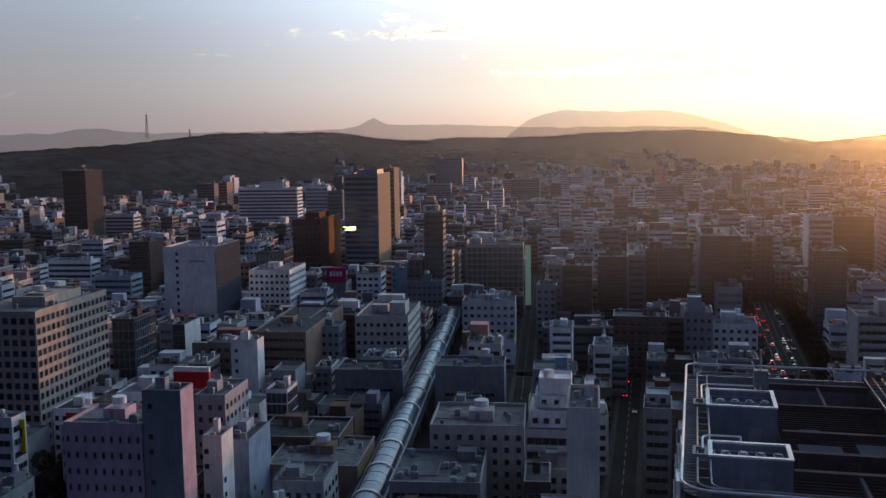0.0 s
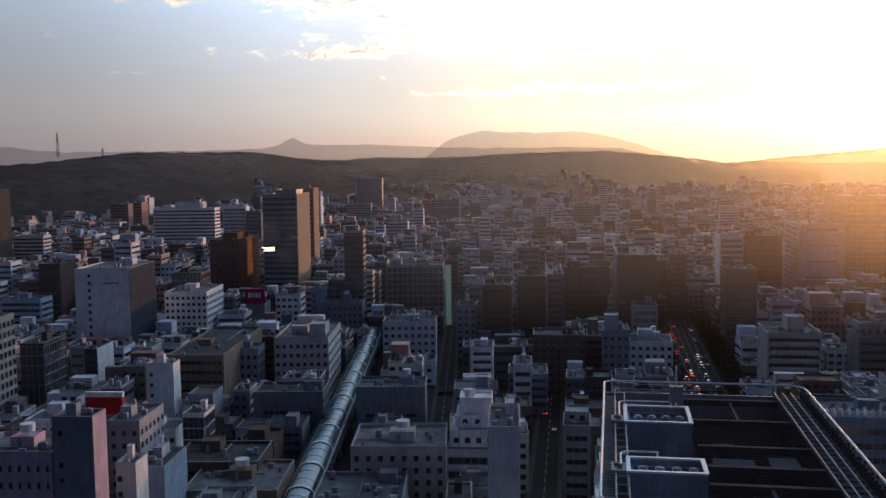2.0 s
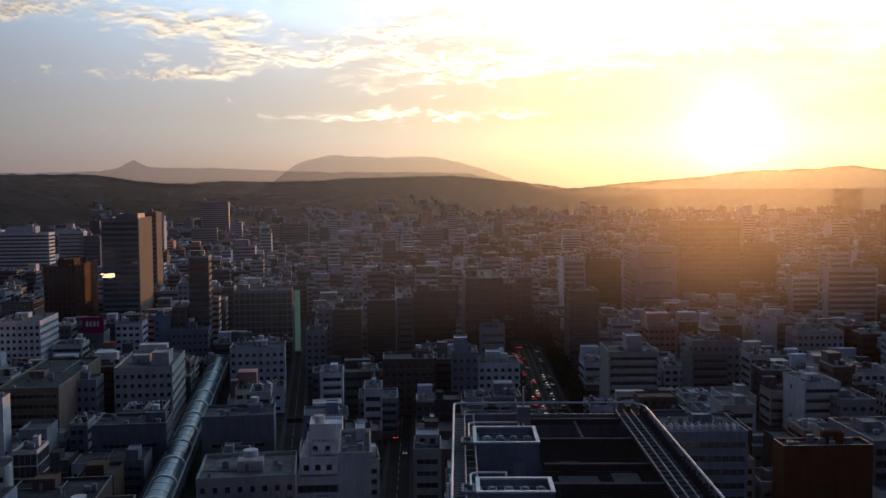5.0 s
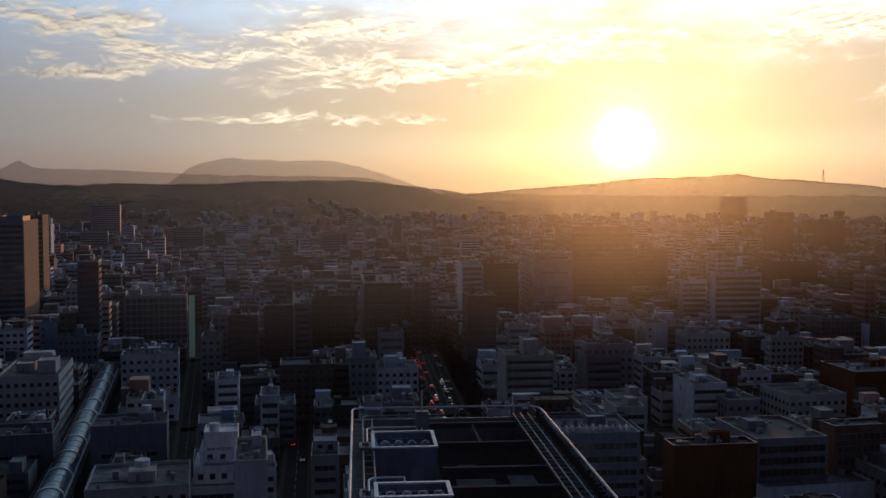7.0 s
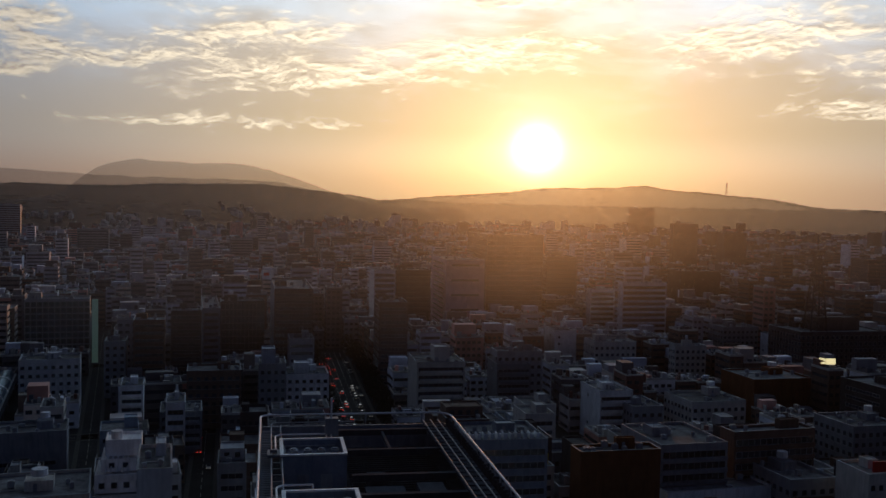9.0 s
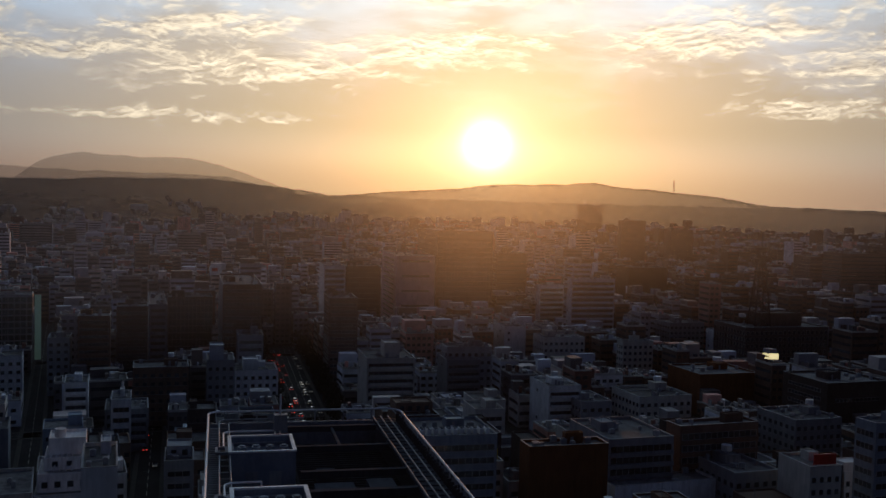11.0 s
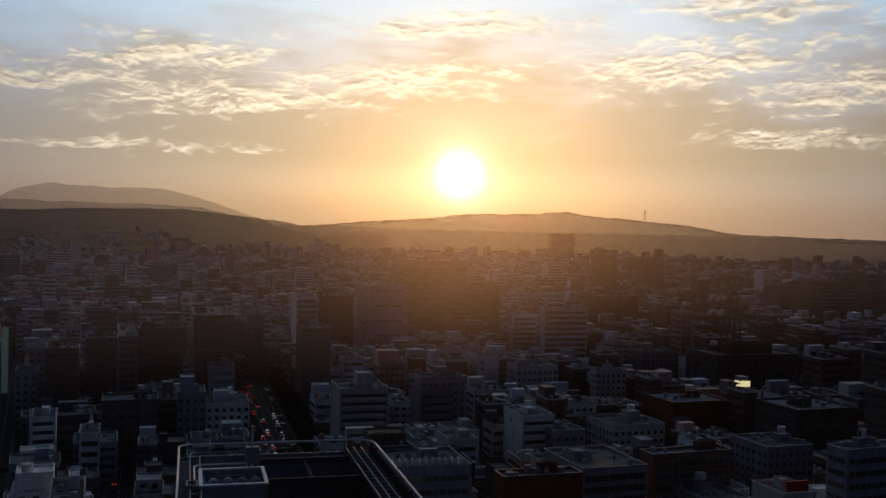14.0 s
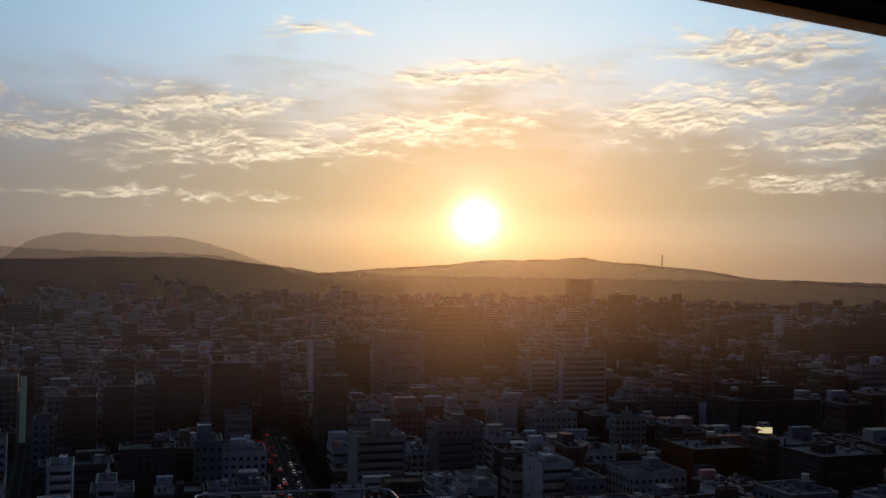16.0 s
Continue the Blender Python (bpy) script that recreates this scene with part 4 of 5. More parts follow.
def arcade():
    root = thing("shopping_arcade", -25.4, 195.0, 0, ARCADE_AZ, "long vaulted glass and steel roof over a shopping street", "arcade")
    length, half, rise, eave, seg = 340.0, 3.9, 2.9, 8.2, 10
    prof = [(-half * math.cos(math.pi * i / seg), eave + rise * math.sin(math.pi * i / seg)) for i in range(seg + 1)]
    bay = 7.3

    def vault(grow, y0, y1):
        bm = bmesh.new()
        rings = []
        for k, y in ((grow, y0), (grow, y1), (grow - 0.12, y1), (grow - 0.12, y0)):
            rings.append([bm.verts.new((x * (1 + k / half), y, eave + (z - eave) * (1 + k / rise))) for x, z in prof])
        for p, q in zip(rings, rings[1:] + rings[:1]):
            for i in range(seg):
                bm.faces.new((p[i], q[i], q[i + 1], p[i + 1]))
        for i in (0, seg):
            bm.faces.new([r[i] for r in rings])
        return bm

    panel = to_mesh("roof_panel", vault(0.0, 0.12, bay - 0.12), VAULT)
    rib = to_mesh("rib", vault(0.07, -0.07, 0.07), GIRDER)
    collar = to_mesh("collar", vault(0.3, -0.7, 0.7), RIM)
    for i in range(int(length / bay)):
        part("roof_panel", panel, None, root).location = (0, i * bay, 0)
        part("collar" if i % 3 == 1 else "rib", collar if i % 3 == 1 else rib, None, root).location = (0, i * bay, 0)
    for s in (-1, 1):
        boxes("gutter", ((s * (half + 0.35) - 0.3, 0, eave - 0.4, s * (half + 0.35) + 0.3, length, eave),), METAL, root)
        boxes("eave_roof", ((s * (half + 1.35) - 0.7, 0, eave - 0.7, s * (half + 1.35) + 0.7, length, eave - 0.45),), DECK, root)
    col = plain_mesh(("column",), ((-0.2, -0.2, 0, 0.2, 0.2, 8.0),), METAL)
    for i in range(14):
        for s in (-1, 1):
            part("column", col, None, root).location = (s * (half + 0.35), 5 + i * 22, 0)


VAULT = surface("arcade glazing", (0.11, 0.16, 0.22), rough=0.3, metal=0.3, vary=0.15, stain=0.35)
arcade()

# ---- streets ----
STREETS = []


def street(name, x, y, az, length, width, label, lanes):
    a = radians(az)
    STREETS.append((x, y, math.sin(a), math.cos(a), length, width + 2))
    root = thing(name, x, y, 0, az, label, "road", kind="structure")
    boxes("carriageway", ((-width / 2, 0, 0.0, width / 2, length, 0.02),), ASPHALT, root)
    for s in (-1, 1):
        boxes("kerb", ((s * width / 2 - 0.15, 0, 0, s * width / 2 + 0.15, length, 0.15),), PAVING, root)
        boxes("footpath", ((min(s * (width / 2 + 0.15), s * (width / 2 + 1.5)), 0, 0, max(s * (width / 2 + 0.15), s * (width / 2 + 1.5)), length, 0.14),), PAVING, root)
    for k in range(1, lanes):
        x0 = -width / 2 + width * k / lanes
        bm = bmesh.new()
        for i in range(int(length / 9)):
            box(bm, x0 - 0.08, i * 9, 0.02, x0 + 0.08, i * 9 + 5, 0.026)
        tagged(part("lane_marks", bm, MARK, root), kind="stuff")


street("road", 118, 298, 14.6, 320, 19, "broad asphalt avenue with lane marks and evening traffic", 6)
street("road", 33, 190, 12.2, 620, 8, "narrow asphalt street between tall blocks", 2)
street("road", 12, 215, 6.4, 560, 7, "narrow shopping street between blocks", 2)
STREETS.append((-25.4, 195.0, math.sin(radians(5.1)), math.cos(radians(5.1)), 330, 13))
street("road", 168, 200, 16, 300, 9, "dark asphalt street between office blocks", 2)
for az_, x, y, n in ((97, -260, 455, 700), (97, -330, 640, 900), (104, -200, 842, 1100)):
    street("road", x, y, az_, n, 9, "asphalt cross street between city blocks", 2)


def car(colour, name):
    root = thing("car", 0, 0, 0, 0, f"small {name} car in the evening traffic", "car", "cars on the avenue")
    bm = bmesh.new()
    out = [(-2.1, 0.35), (2.1, 0.35), (2.15, 0.75), (1.2, 0.9), (-1.9, 0.95), (-2.15, 0.8)]
    for x in (-0.85, 0.85):
        bm.faces.new([bm.verts.new((x, y, z)) for y, z in (out if x > 0 else out[::-1])])
    bm.verts.ensure_lookup_table()
    n = len(out)
    for i in range(n):
        j = (i + 1) % n
        bm.faces.new((bm.verts[n - 1 - i], bm.verts[n - 1 - j], bm.verts[n + j], bm.verts[n + i]))
    part("body", bm, colour, root)
    bm = bmesh.new()
    lo = [bm.verts.new(p) for p in ((-0.8, -1.7, 0.93), (0.8, -1.7, 0.93), (0.8, 1.1, 0.9), (-0.8, 1.1, 0.9))]
    hi = [bm.verts.new(p) for p in ((-0.62, -1.2, 1.45), (0.62, -1.2, 1.45), (0.62, 0.4, 1.45), (-0.62, 0.4, 1.45))]
    for i in range(4):
        bm.faces.new((lo[i], lo[(i + 1) % 4], hi[(i + 1) % 4], hi[i]))
    bm.faces.new(hi)
    part("cabin", bm, PANE, root, "dark glazed cabin")
    for sx in (-1, 1):
        boxes("tail_lamp", ((sx * 0.62 - 0.2, -2.2, 0.62, sx * 0.62 + 0.2, -2.12, 0.86),), TAIL, root, "lit red tail lamp")
        boxes("head_lamp", ((sx * 0.62 - 0.16, 2.12, 0.55, sx * 0.62 + 0.16, 2.18, 0.72),), HEAD, root, "lit head lamp")
        for y in (-1.3, 1.3):
            bm = bmesh.new()
            tube(bm, (sx * 0.68, y, 0.32), (sx * 0.88, y, 0.32), 0.32, 10)
            part("wheel", bm, BLACK, root)
    return root


def traffic():
    rng = random.Random(11)
    kinds = [car(surface("car paint " + n, c, rough=0.3, stain=0.1), n) for n, c in (("white", (0.6, 0.6, 0.6)), ("silver", (0.35, 0.36, 0.38)), ("black", (0.02, 0.02, 0.025)))]
    for i in range(54):
        lane, y = rng.choice((-7.8, -4.7, -1.6, -4.7, -1.6, -4.7, -1.6, 4.7, 7.8)), 50 + (i * 47 % 255)
        src = kinds[i % 3]
        p = Matrix.LocRotScale(Vector((118, 298, 0.02)), Euler((0, 0, -radians(14.6))), None) @ pose(lane, y, 0, 0, 0, 180 if lane > 0 else 0)
        if i < 3:
            src.matrix_basis = p
        else:
            copy_thing(src, p)
    for i in range(14):
        p = Matrix.LocRotScale(Vector((33, 190, 0.02)), Euler((0, 0, -radians(12.2))), None) @ pose(-2 if i % 3 else 2, 170 + i * 23, 0, 0, 0, 0 if i % 3 else 180)
        copy_thing(kinds[i % 3], p)


traffic()


# ---- trees ----
def tree(label, seed, tall):
    rng = random.Random(seed)
    root = thing("tree", 0, 0, 0, 0, label, "tree", "trees along the avenue")
    bm = bmesh.new()
    tube(bm, (0, 0, 0), (0.1, 0, tall * 0.45), 0.28, 8, 0.18)
    for i in range(6):
        a = i * 1.05 + rng.random()
        tube(bm, (0.08, 0, tall * (0.3 + 0.02 * i)), (math.cos(a) * tall * 0.24, math.sin(a) * tall * 0.24, tall * rng.uniform(0.55, 0.8)), 0.12, 5, 0.04)
    part("trunk", bm, BARK, root)
    verts, faces = [], []
    for _ in range(420):
        d = Vector((rng.gauss(0, 1), rng.gauss(0, 1), rng.gauss(0, 1))).normalized() * rng.uniform(0.5, 1.0) ** 0.5
        d *= 1 + 0.3 * noise.noise(d * 1.7 + Vector((seed, 0, 0)))
        p = Vector((d.x * tall * 0.36, d.y * tall * 0.36, tall * 0.66 + d.z * tall * 0.34))
        u, v = Vector((rng.gauss(0, 1), rng.gauss(0, 1), rng.gauss(0, 1))).normalized(), Vector((rng.gauss(0, 1), rng.gauss(0, 1), rng.gauss(0, 1))).normalized()
        s = rng.uniform(0.35, 0.8)
        k = len(verts)
        verts += [p - u * s, p + v * s * 0.6, p + u * s, p - v * s * 0.6 + u.cross(v) * s * 0.4]
        faces += [(k, k + 1, k + 2, k + 3)]
    me = bpy.data.meshes.new("crown")
    me.from_pydata(verts, [], faces)
    me.materials.append(LEAF)
    part("crown", me, None, root)
    return root


def planting():
    rng = random.Random(3)
    kinds = [tree("dark leafy street tree with an uneven crown", s, 10 + s) for s in (1, 2, 3)]
    n = 0
    for i in range(22):
        for side in (-1, 1):
            if side < 0 and i % 3:
                continue
            p = Matrix.LocRotScale(Vector((118, 298, 0.1)), Euler((0, 0, -radians(14.6))), None) @ pose(side * 11.6 + rng.uniform(-0.6, 3 if side > 0 else 0.6), 30 + i * 13 + rng.uniform(-2, 2), 0, 0, 0, rng.uniform(0, 360))
            if n < 3:
                kinds[n].matrix_basis = p
            else:
                copy_thing(kinds[n % 3], p)
            n += 1


planting()
GROVES = [(-101.0, 244.0, 8.0), (-112.0, 262.0, 9.0), (-117.0, 294.0, 10.0), (300.0, 318.0, 10.0), (205.0, 470.0, 16.0), (432.0, 392.0, 22.0), (474.0, 412.0, 18.0), (590.0, 560.0, 34.0), (560.0, 690.0, 24.0)]


def groves():
    rng = random.Random(14)
    src = tree("dark leafy tree in a small grove", 7, 9.0)
    tagged(src, group="trees in small groves")
    n = 0
    for gx, gy, r in GROVES:
        for _ in range(int(r * 0.7)):
            a, k = rng.uniform(0, 6.28), r * rng.random() ** 0.5
            p = pose(gx + k * math.cos(a), gy + k * math.sin(a), 0, 0, 0, rng.uniform(0, 360))
            if n == 0:
                src.matrix_basis = p
            else:
                copy_thing(src, p)
            n += 1


groves()

# ---- signs, sun glints and masts ----
def roof_sign(x, y, z, az, w, h, mat, label, bars=0, bar_mat=None, depth=1.2, legs=True):
    root = thing("rooftop_sign" if legs else "wall_sign", x, y, z, az, label, "sign")
    boxes("panel", ((0, 0, 0.6 if legs else 0, w, depth, h),), mat, root)
    if legs:
        for i in range(3):
            boxes("leg", ((w * (0.1 + 0.4 * i) - 0.12, depth / 2 - 0.1, -0.4, w * (0.1 + 0.4 * i) + 0.12, depth / 2 + 0.1, 0.6),), METAL, root)
    for i in range(bars):
        boxes("bar", ((w * (0.16 + 0.68 * i / bars), -0.08, h * 0.45, w * (0.16 + 0.68 * (i + 0.7) / bars), 0.0, h * 0.75),), bar_mat, root)
    return root


roof_sign(-72.2, 597.0, 16.6, 6, 12.0, 10.0, MAGENTA, "magenta rooftop billboard with a pale emblem", 4, WHITE)
roof_sign(-80.0, 281.0, 29.6, 8, 11.0, 5.6, REDPAINT, "red rooftop sign box with a white top band", 0)
roof_sign(-80.0, 280.9, 35.3, 8, 11.0, 1.4, WHITE, "white band above a red rooftop sign", 0, None, 1.3, False)
roof_sign(-123.2, 270.5, 15.0, 8, 3.2, 9.5, YELLOW, "yellow vertical shop sign on a white wall", 3, BLACK, 0.6, False)
roof_sign(-133.0, 266.8, 16.0, 8, 6.5, 9.0, REDPAINT, "red shop sign board on a white wall", 3, WHITE, 0.6, False)
roof_sign(50.4, 592.8, 2.0, 6, 3.4, 37.0, MINT, "tall pale green vertical sign with an added glow", 0, None, 0.8, False)
roof_sign(446.5, 449.5, 4.0, 12, 4.0, 16.0, BLUEPAINT, "tall blue banner on a narrow white building", 2, WHITE, 0.4, False)


def lit_sign(x, y, z, az, w, h, label):
    """A sun glint imitated by one broad glowing panel and two slanting wings."""
    root = thing("lit_sign", x, y, z, az, label, "sign")
    for k, spread in enumerate((((0.42, 0.0), (1.0, 0.06), (1.0, 0.78), (0.42, 0.72)), ((0.0, 0.62), (0.40, 0.36), (0.40, 0.66), (0.04, 0.78)), ((0.10, 0.04), (0.40, 0.02), (0.40, 0.30), (0.20, 0.26)))):
        bm = bmesh.new()
        ring = [[bm.verts.new((px * w, dy, pz * h)) for px, pz in spread] for dy in (0, 0.35)]
        bm.faces.new(ring[0])
        bm.faces.new(ring[1][::-1])
        for i in range(4):
            bm.faces.new((ring[0][(i + 1) % 4], ring[0][i], ring[1][i], ring[1][(i + 1) % 4]))
        part("panel" if k == 0 else "wing", bm, GLINT, root)
    # bracket added to carry the glint's panels
    boxes("bracket", ((w * 0.6, 0.36, -1.2, w * 0.7, 0.6, h * 0.6),), METAL, root)


lit_sign(-65.5, 636.0, 46.0, 6, 8.5, 3.6, "bright warm white sun glint beside a tower, as glowing panels")
lit_sign(309.0, 297.0, 36.0, 44, 6.4, 3.4, "bright yellow sun glint above dark roofs, as glowing panels")
roof_sign(-130.6, 493.2, 42.4, 7, 11.0, 2.2, WHITE, "dark lettering plate high on a white wall", 5, BLACK, 0.4, False)
roof_sign(186.0, 736.0, 36.0, 10, 9.0, 8.0, WHITE, "white rooftop billboard with a red mark", 1, REDPAINT)


def lattice(x, y, z, w, h, label, name="lattice_mast", mat=None):
    root = thing(name, x, y, z, 20, label, "mast")
    mat = mat or METAL
    for sx in (-1, 1):
        for sy in (-1, 1):
            bm = bmesh.new()
            tube(bm, (sx * w / 2, sy * w / 2, 0), (sx * w * 0.12, sy * w * 0.12, h * 0.8), w * 0.05, 6, w * 0.03)
            part("leg", bm, mat, root)
    n = 7
    for i in range(n):
        k = 1 - 0.76 * (i / n)
        k2 = 1 - 0.76 * ((i + 1) / n)
        bm = bmesh.new()
        z0, z1 = h * 0.8 * i / n, h * 0.8 * (i + 1) / n
        for s in (-1, 1):
            tube(bm, (-k * w / 2, s * k * w / 2, z0), (k2 * w / 2, s * k2 * w / 2, z1), w * 0.022, 5)
            tube(bm, (k * w / 2, s * k * w / 2, z0), (-k2 * w / 2, s * k2 * w / 2, z1), w * 0.022, 5)
            tube(bm, (s * k * w / 2, -k * w / 2, z0), (s * k2 * w / 2, k2 * w / 2, z1), w * 0.022, 5)
        part("bracing", bm, mat, root)
    for zz in (0.55, 0.68, 0.8):
        bm = bmesh.new()
        tube(bm, (0, 0, h * zz), (0, 0, h * zz + h * 0.035), w * 0.42, 12)
        part("platform", bm, mat, root)
    bm = bmesh.new()
    tube(bm, (0, 0, h * 0.8), (0, 0, h), w * 0.05, 6, w * 0.02)
    part("spire", bm, mat, root)


lattice(437, 424, 29.0, 10, 56, "dark lattice radio mast on an exchange building", mat=DECK)
lattice(-662, 2202, 128.0, 6, 62, "slender red transmission mast on the hill", mat=RED)
lattice(2161, 2494, 140.0, 6, 44, "thin mast on the far hill", mat=DECK)
lattice(-594, 2310, 128.0, 5, 24, "small mast on the hill", mat=DECK)


# ---- the rest of the city ----
def clear_of(x, y, r, pad):
    for hx, hy, a, w, d, h in HEROES:
        dx, dy = x - hx, y - hy
        u, v = dx * math.cos(a) - dy * math.sin(a), dx * math.sin(a) + dy * math.cos(a)
        if abs(u) < w / 2 + r + pad and abs(v) < d / 2 + r + pad:
            return False
    for gx, gy, gr in GROVES:
        if math.hypot(x - gx, y - gy) < gr + r:
            return False
    for sx, sy, ux, uy, length, width in STREETS:
        s, side = (x - sx) * ux + (y - sy) * uy, (x - sx) * uy - (y - sy) * ux
        if -5 < s < length and abs(side) < width / 2 + r:
            return False
    return True


def sight(x, y, r):
    """How high a building may be here and leave the well-known ones behind it in sight."""
    dist, a = math.hypot(x, y), math.atan2(x, y)
    half = r / dist
    top = 99.0
    for hx, hy, _, w, d, h in HEROES:
        far = math.hypot(hx, hy)
        if far < dist + 4:
            continue
        diff = abs(math.atan2(hx, hy) - a)
        if diff < half + 0.5 * (w + 0.25 * d) / far:
            top = min(top, EYE + ((0.14 if far < 800 else 0.34) * h - EYE) * (dist - r) / far)
    return top


WALLS = (WHITE, GREY, CREAM, GREY, TAN, GREY, BROWN, BLUE, WHITE, CREAM, DARK, GREY)
FILL = ("small grey-white city building with a flat roof", "low concrete shop and office building", "narrow mid-rise building with ribbon windows", "flat-roofed city building with roof plant")


def small_building(x, y, az, w, d, h, rng, rich):
    wall = rng.choice(WALLS if x < y * 0.75 else (GREY, BROWN, DARK, WHITE, BROWN, GREY, RUST, CREAM))
    root = thing("city_building", x, y, 0, az, {"white render": "small white city building with a flat roof", "grey concrete": "small grey concrete city building with ribbon windows", "cream render": "small cream rendered city building with a flat roof", "tan tile": "small tan-tiled city building with a flat roof", "brown tile": "small brown-tiled city building with a flat roof", "pale blue cladding": "small pale blue clad city building", "dark cladding": "small dark clad city building with ribbon windows", "rust-brown tile": "small rust-brown tiled city building with a flat roof"}[wall.name], "building", "small city buildings")
    root.matrix_basis = root.matrix_basis @ pose(-w / 2, -d / 2, 0)
    body(root, w, d, h, wall, rng.uniform(0.5, 1.1), rich)
    floors = max(1, round((h - 1.5) / 3.4))
    cols = max(2, round(w / 2.6))
    bands = rng.random() < 0.5
    for r in range(floors):
        me = window_mesh(max(w - 2.0, 1.5), 1.4, cols - 1, PANE, FRAME) if bands else row_mesh(round(w), cols, PANE, FRAME)
        on_face(part("window_row", me, None, root), "F", w, d, w / 2, 1.3 + r * (h - 1.5) / floors)
        if rich and math.hypot(x, y) < 262:
            side = "R" if x < y * 0.1 else "L"
            c2 = max(2, round(d / 4))
            on_face(part("window_row", row_mesh(round(d), c2, PANE, FRAME), None, root), side, w, d, d / 2, 1.3 + r * (h - 1.5) / floors)
    kind = rng.random()
    if rich and kind < 0.3 and d > 11:
        # a set-back upper storey with its own windows
        bm = bmesh.new()
        shell(bm, 0.6, d * 0.4, h, w - 0.6, d - 0.4, h + 3.4, 0.2, 0.5)
        part("upper_storey", bm, wall, root)
        ob = part("window_row", row_mesh(round(w - 2), max(2, cols - 1), PANE, FRAME), None, root)
        ob.matrix_basis = pose(w / 2, d * 0.4, h + 0.8)
    if rich and 0.3 < kind < 0.62:
        # open steel rail round the roof
        bm = bmesh.new()
        for x0, y0, x1, y1 in ((0.4, 0.4, w - 0.4, 0.4), (0.4, 0.4, 0.4, d - 0.4), (w - 0.4, 0.4, w - 0.4, d - 0.4)):
            for zz in (1.5, 2.0):
                tube(bm, (x0, y0, h + zz), (x1, y1, h + zz), 0.05, 5)
            for i in range(5):
                x, y = x0 + (x1 - x0) * i / 4, y0 + (y1 - y0) * i / 4
                tube(bm, (x, y, h), (x, y, h + 2.0), 0.05, 5)
        part("roof_rail", bm, METAL, root)
    if rich and kind > 0.86:
        boxes("roof_billboard", ((w * 0.15, 0.5, h + 1.2, w * 0.85, 0.9, h + 4.2),), rng.choice((WHITE, WHITE, REDPAINT, BLUEPAINT, YELLOW)), root, "plain rooftop billboard")
        for k in (0.25, 0.75):
            boxes("billboard_leg", ((w * k - 0.1, 0.9, h, w * k + 0.1, 1.1, h + 4.0),), METAL, root)
    if rich:
        kit(root, w, d, h, wall, rng, rng.randint(0, 4))
    elif rng.random() < 0.75:
        pw, pd = w * rng.uniform(0.25, 0.5), d * rng.uniform(0.25, 0.5)
        px, py = rng.uniform(0.5, w - pw - 0.4), rng.uniform(0.5, d - pd - 0.4)
        bm = bmesh.new()
        shell(bm, px, py, h, px + pw, py + pd, h + rng.uniform(2, 4), 0.2, 0.3)
        part("stair_house", bm, wall, root)


def island_wall(name, light_tone, dark_tone, tints=0.0):
    """Walls of the far city: each house has a tone and a tint of its own."""
    m = bpy.data.materials.new(name)
    m.use_nodes = True
    g = Graph(m.node_tree)
    bsdf = m.node_tree.nodes["Principled BSDF"]
    tone = g.node("ShaderNodeNewGeometry").outputs["Random Per Island"]
    co = g.node("ShaderNodeTexCoord").outputs["Object"]
    other = g.math("FRACT", g.math("MULTIPLY", tone, 97.3))
    ramp = g.mix(g.smooth(tone, 0.15, 0.95), dark_tone, light_tone)
    tint = g.mix(g.smooth(other, 0.55, 0.70), (0.88, 0.97, 1.10), (1.06, 1.0, 0.93))
    tint = g.mix(g.math("GREATER_THAN", other, 0.86), tint, (0.95, 0.50, 0.42))
    ramp = g.mix(tints, ramp, tint, "MULTIPLY")
    col = g.vec("SCALE", ramp, g.smooth(g.noise(co, 0.15, 5), 0.3, 0.7, 0.75, 1.15))
    m.node_tree.links.new(col, bsdf.inputs["Base Color"])
    bsdf.inputs["Roughness"].default_value = 0.85
    return m


# haze over far city and hillside houses imitated by see-through walls
FARWALL = haze_fade(island_wall("far city walls", (0.82, 0.77, 0.76), (0.15, 0.125, 0.115), 1.0), 0.99, 0.72, 1300, 3300)
HOUSE = haze_fade(island_wall("hillside house walls", (0.60, 0.56, 0.53), (0.22, 0.19, 0.17)), 0.95, 0.55)


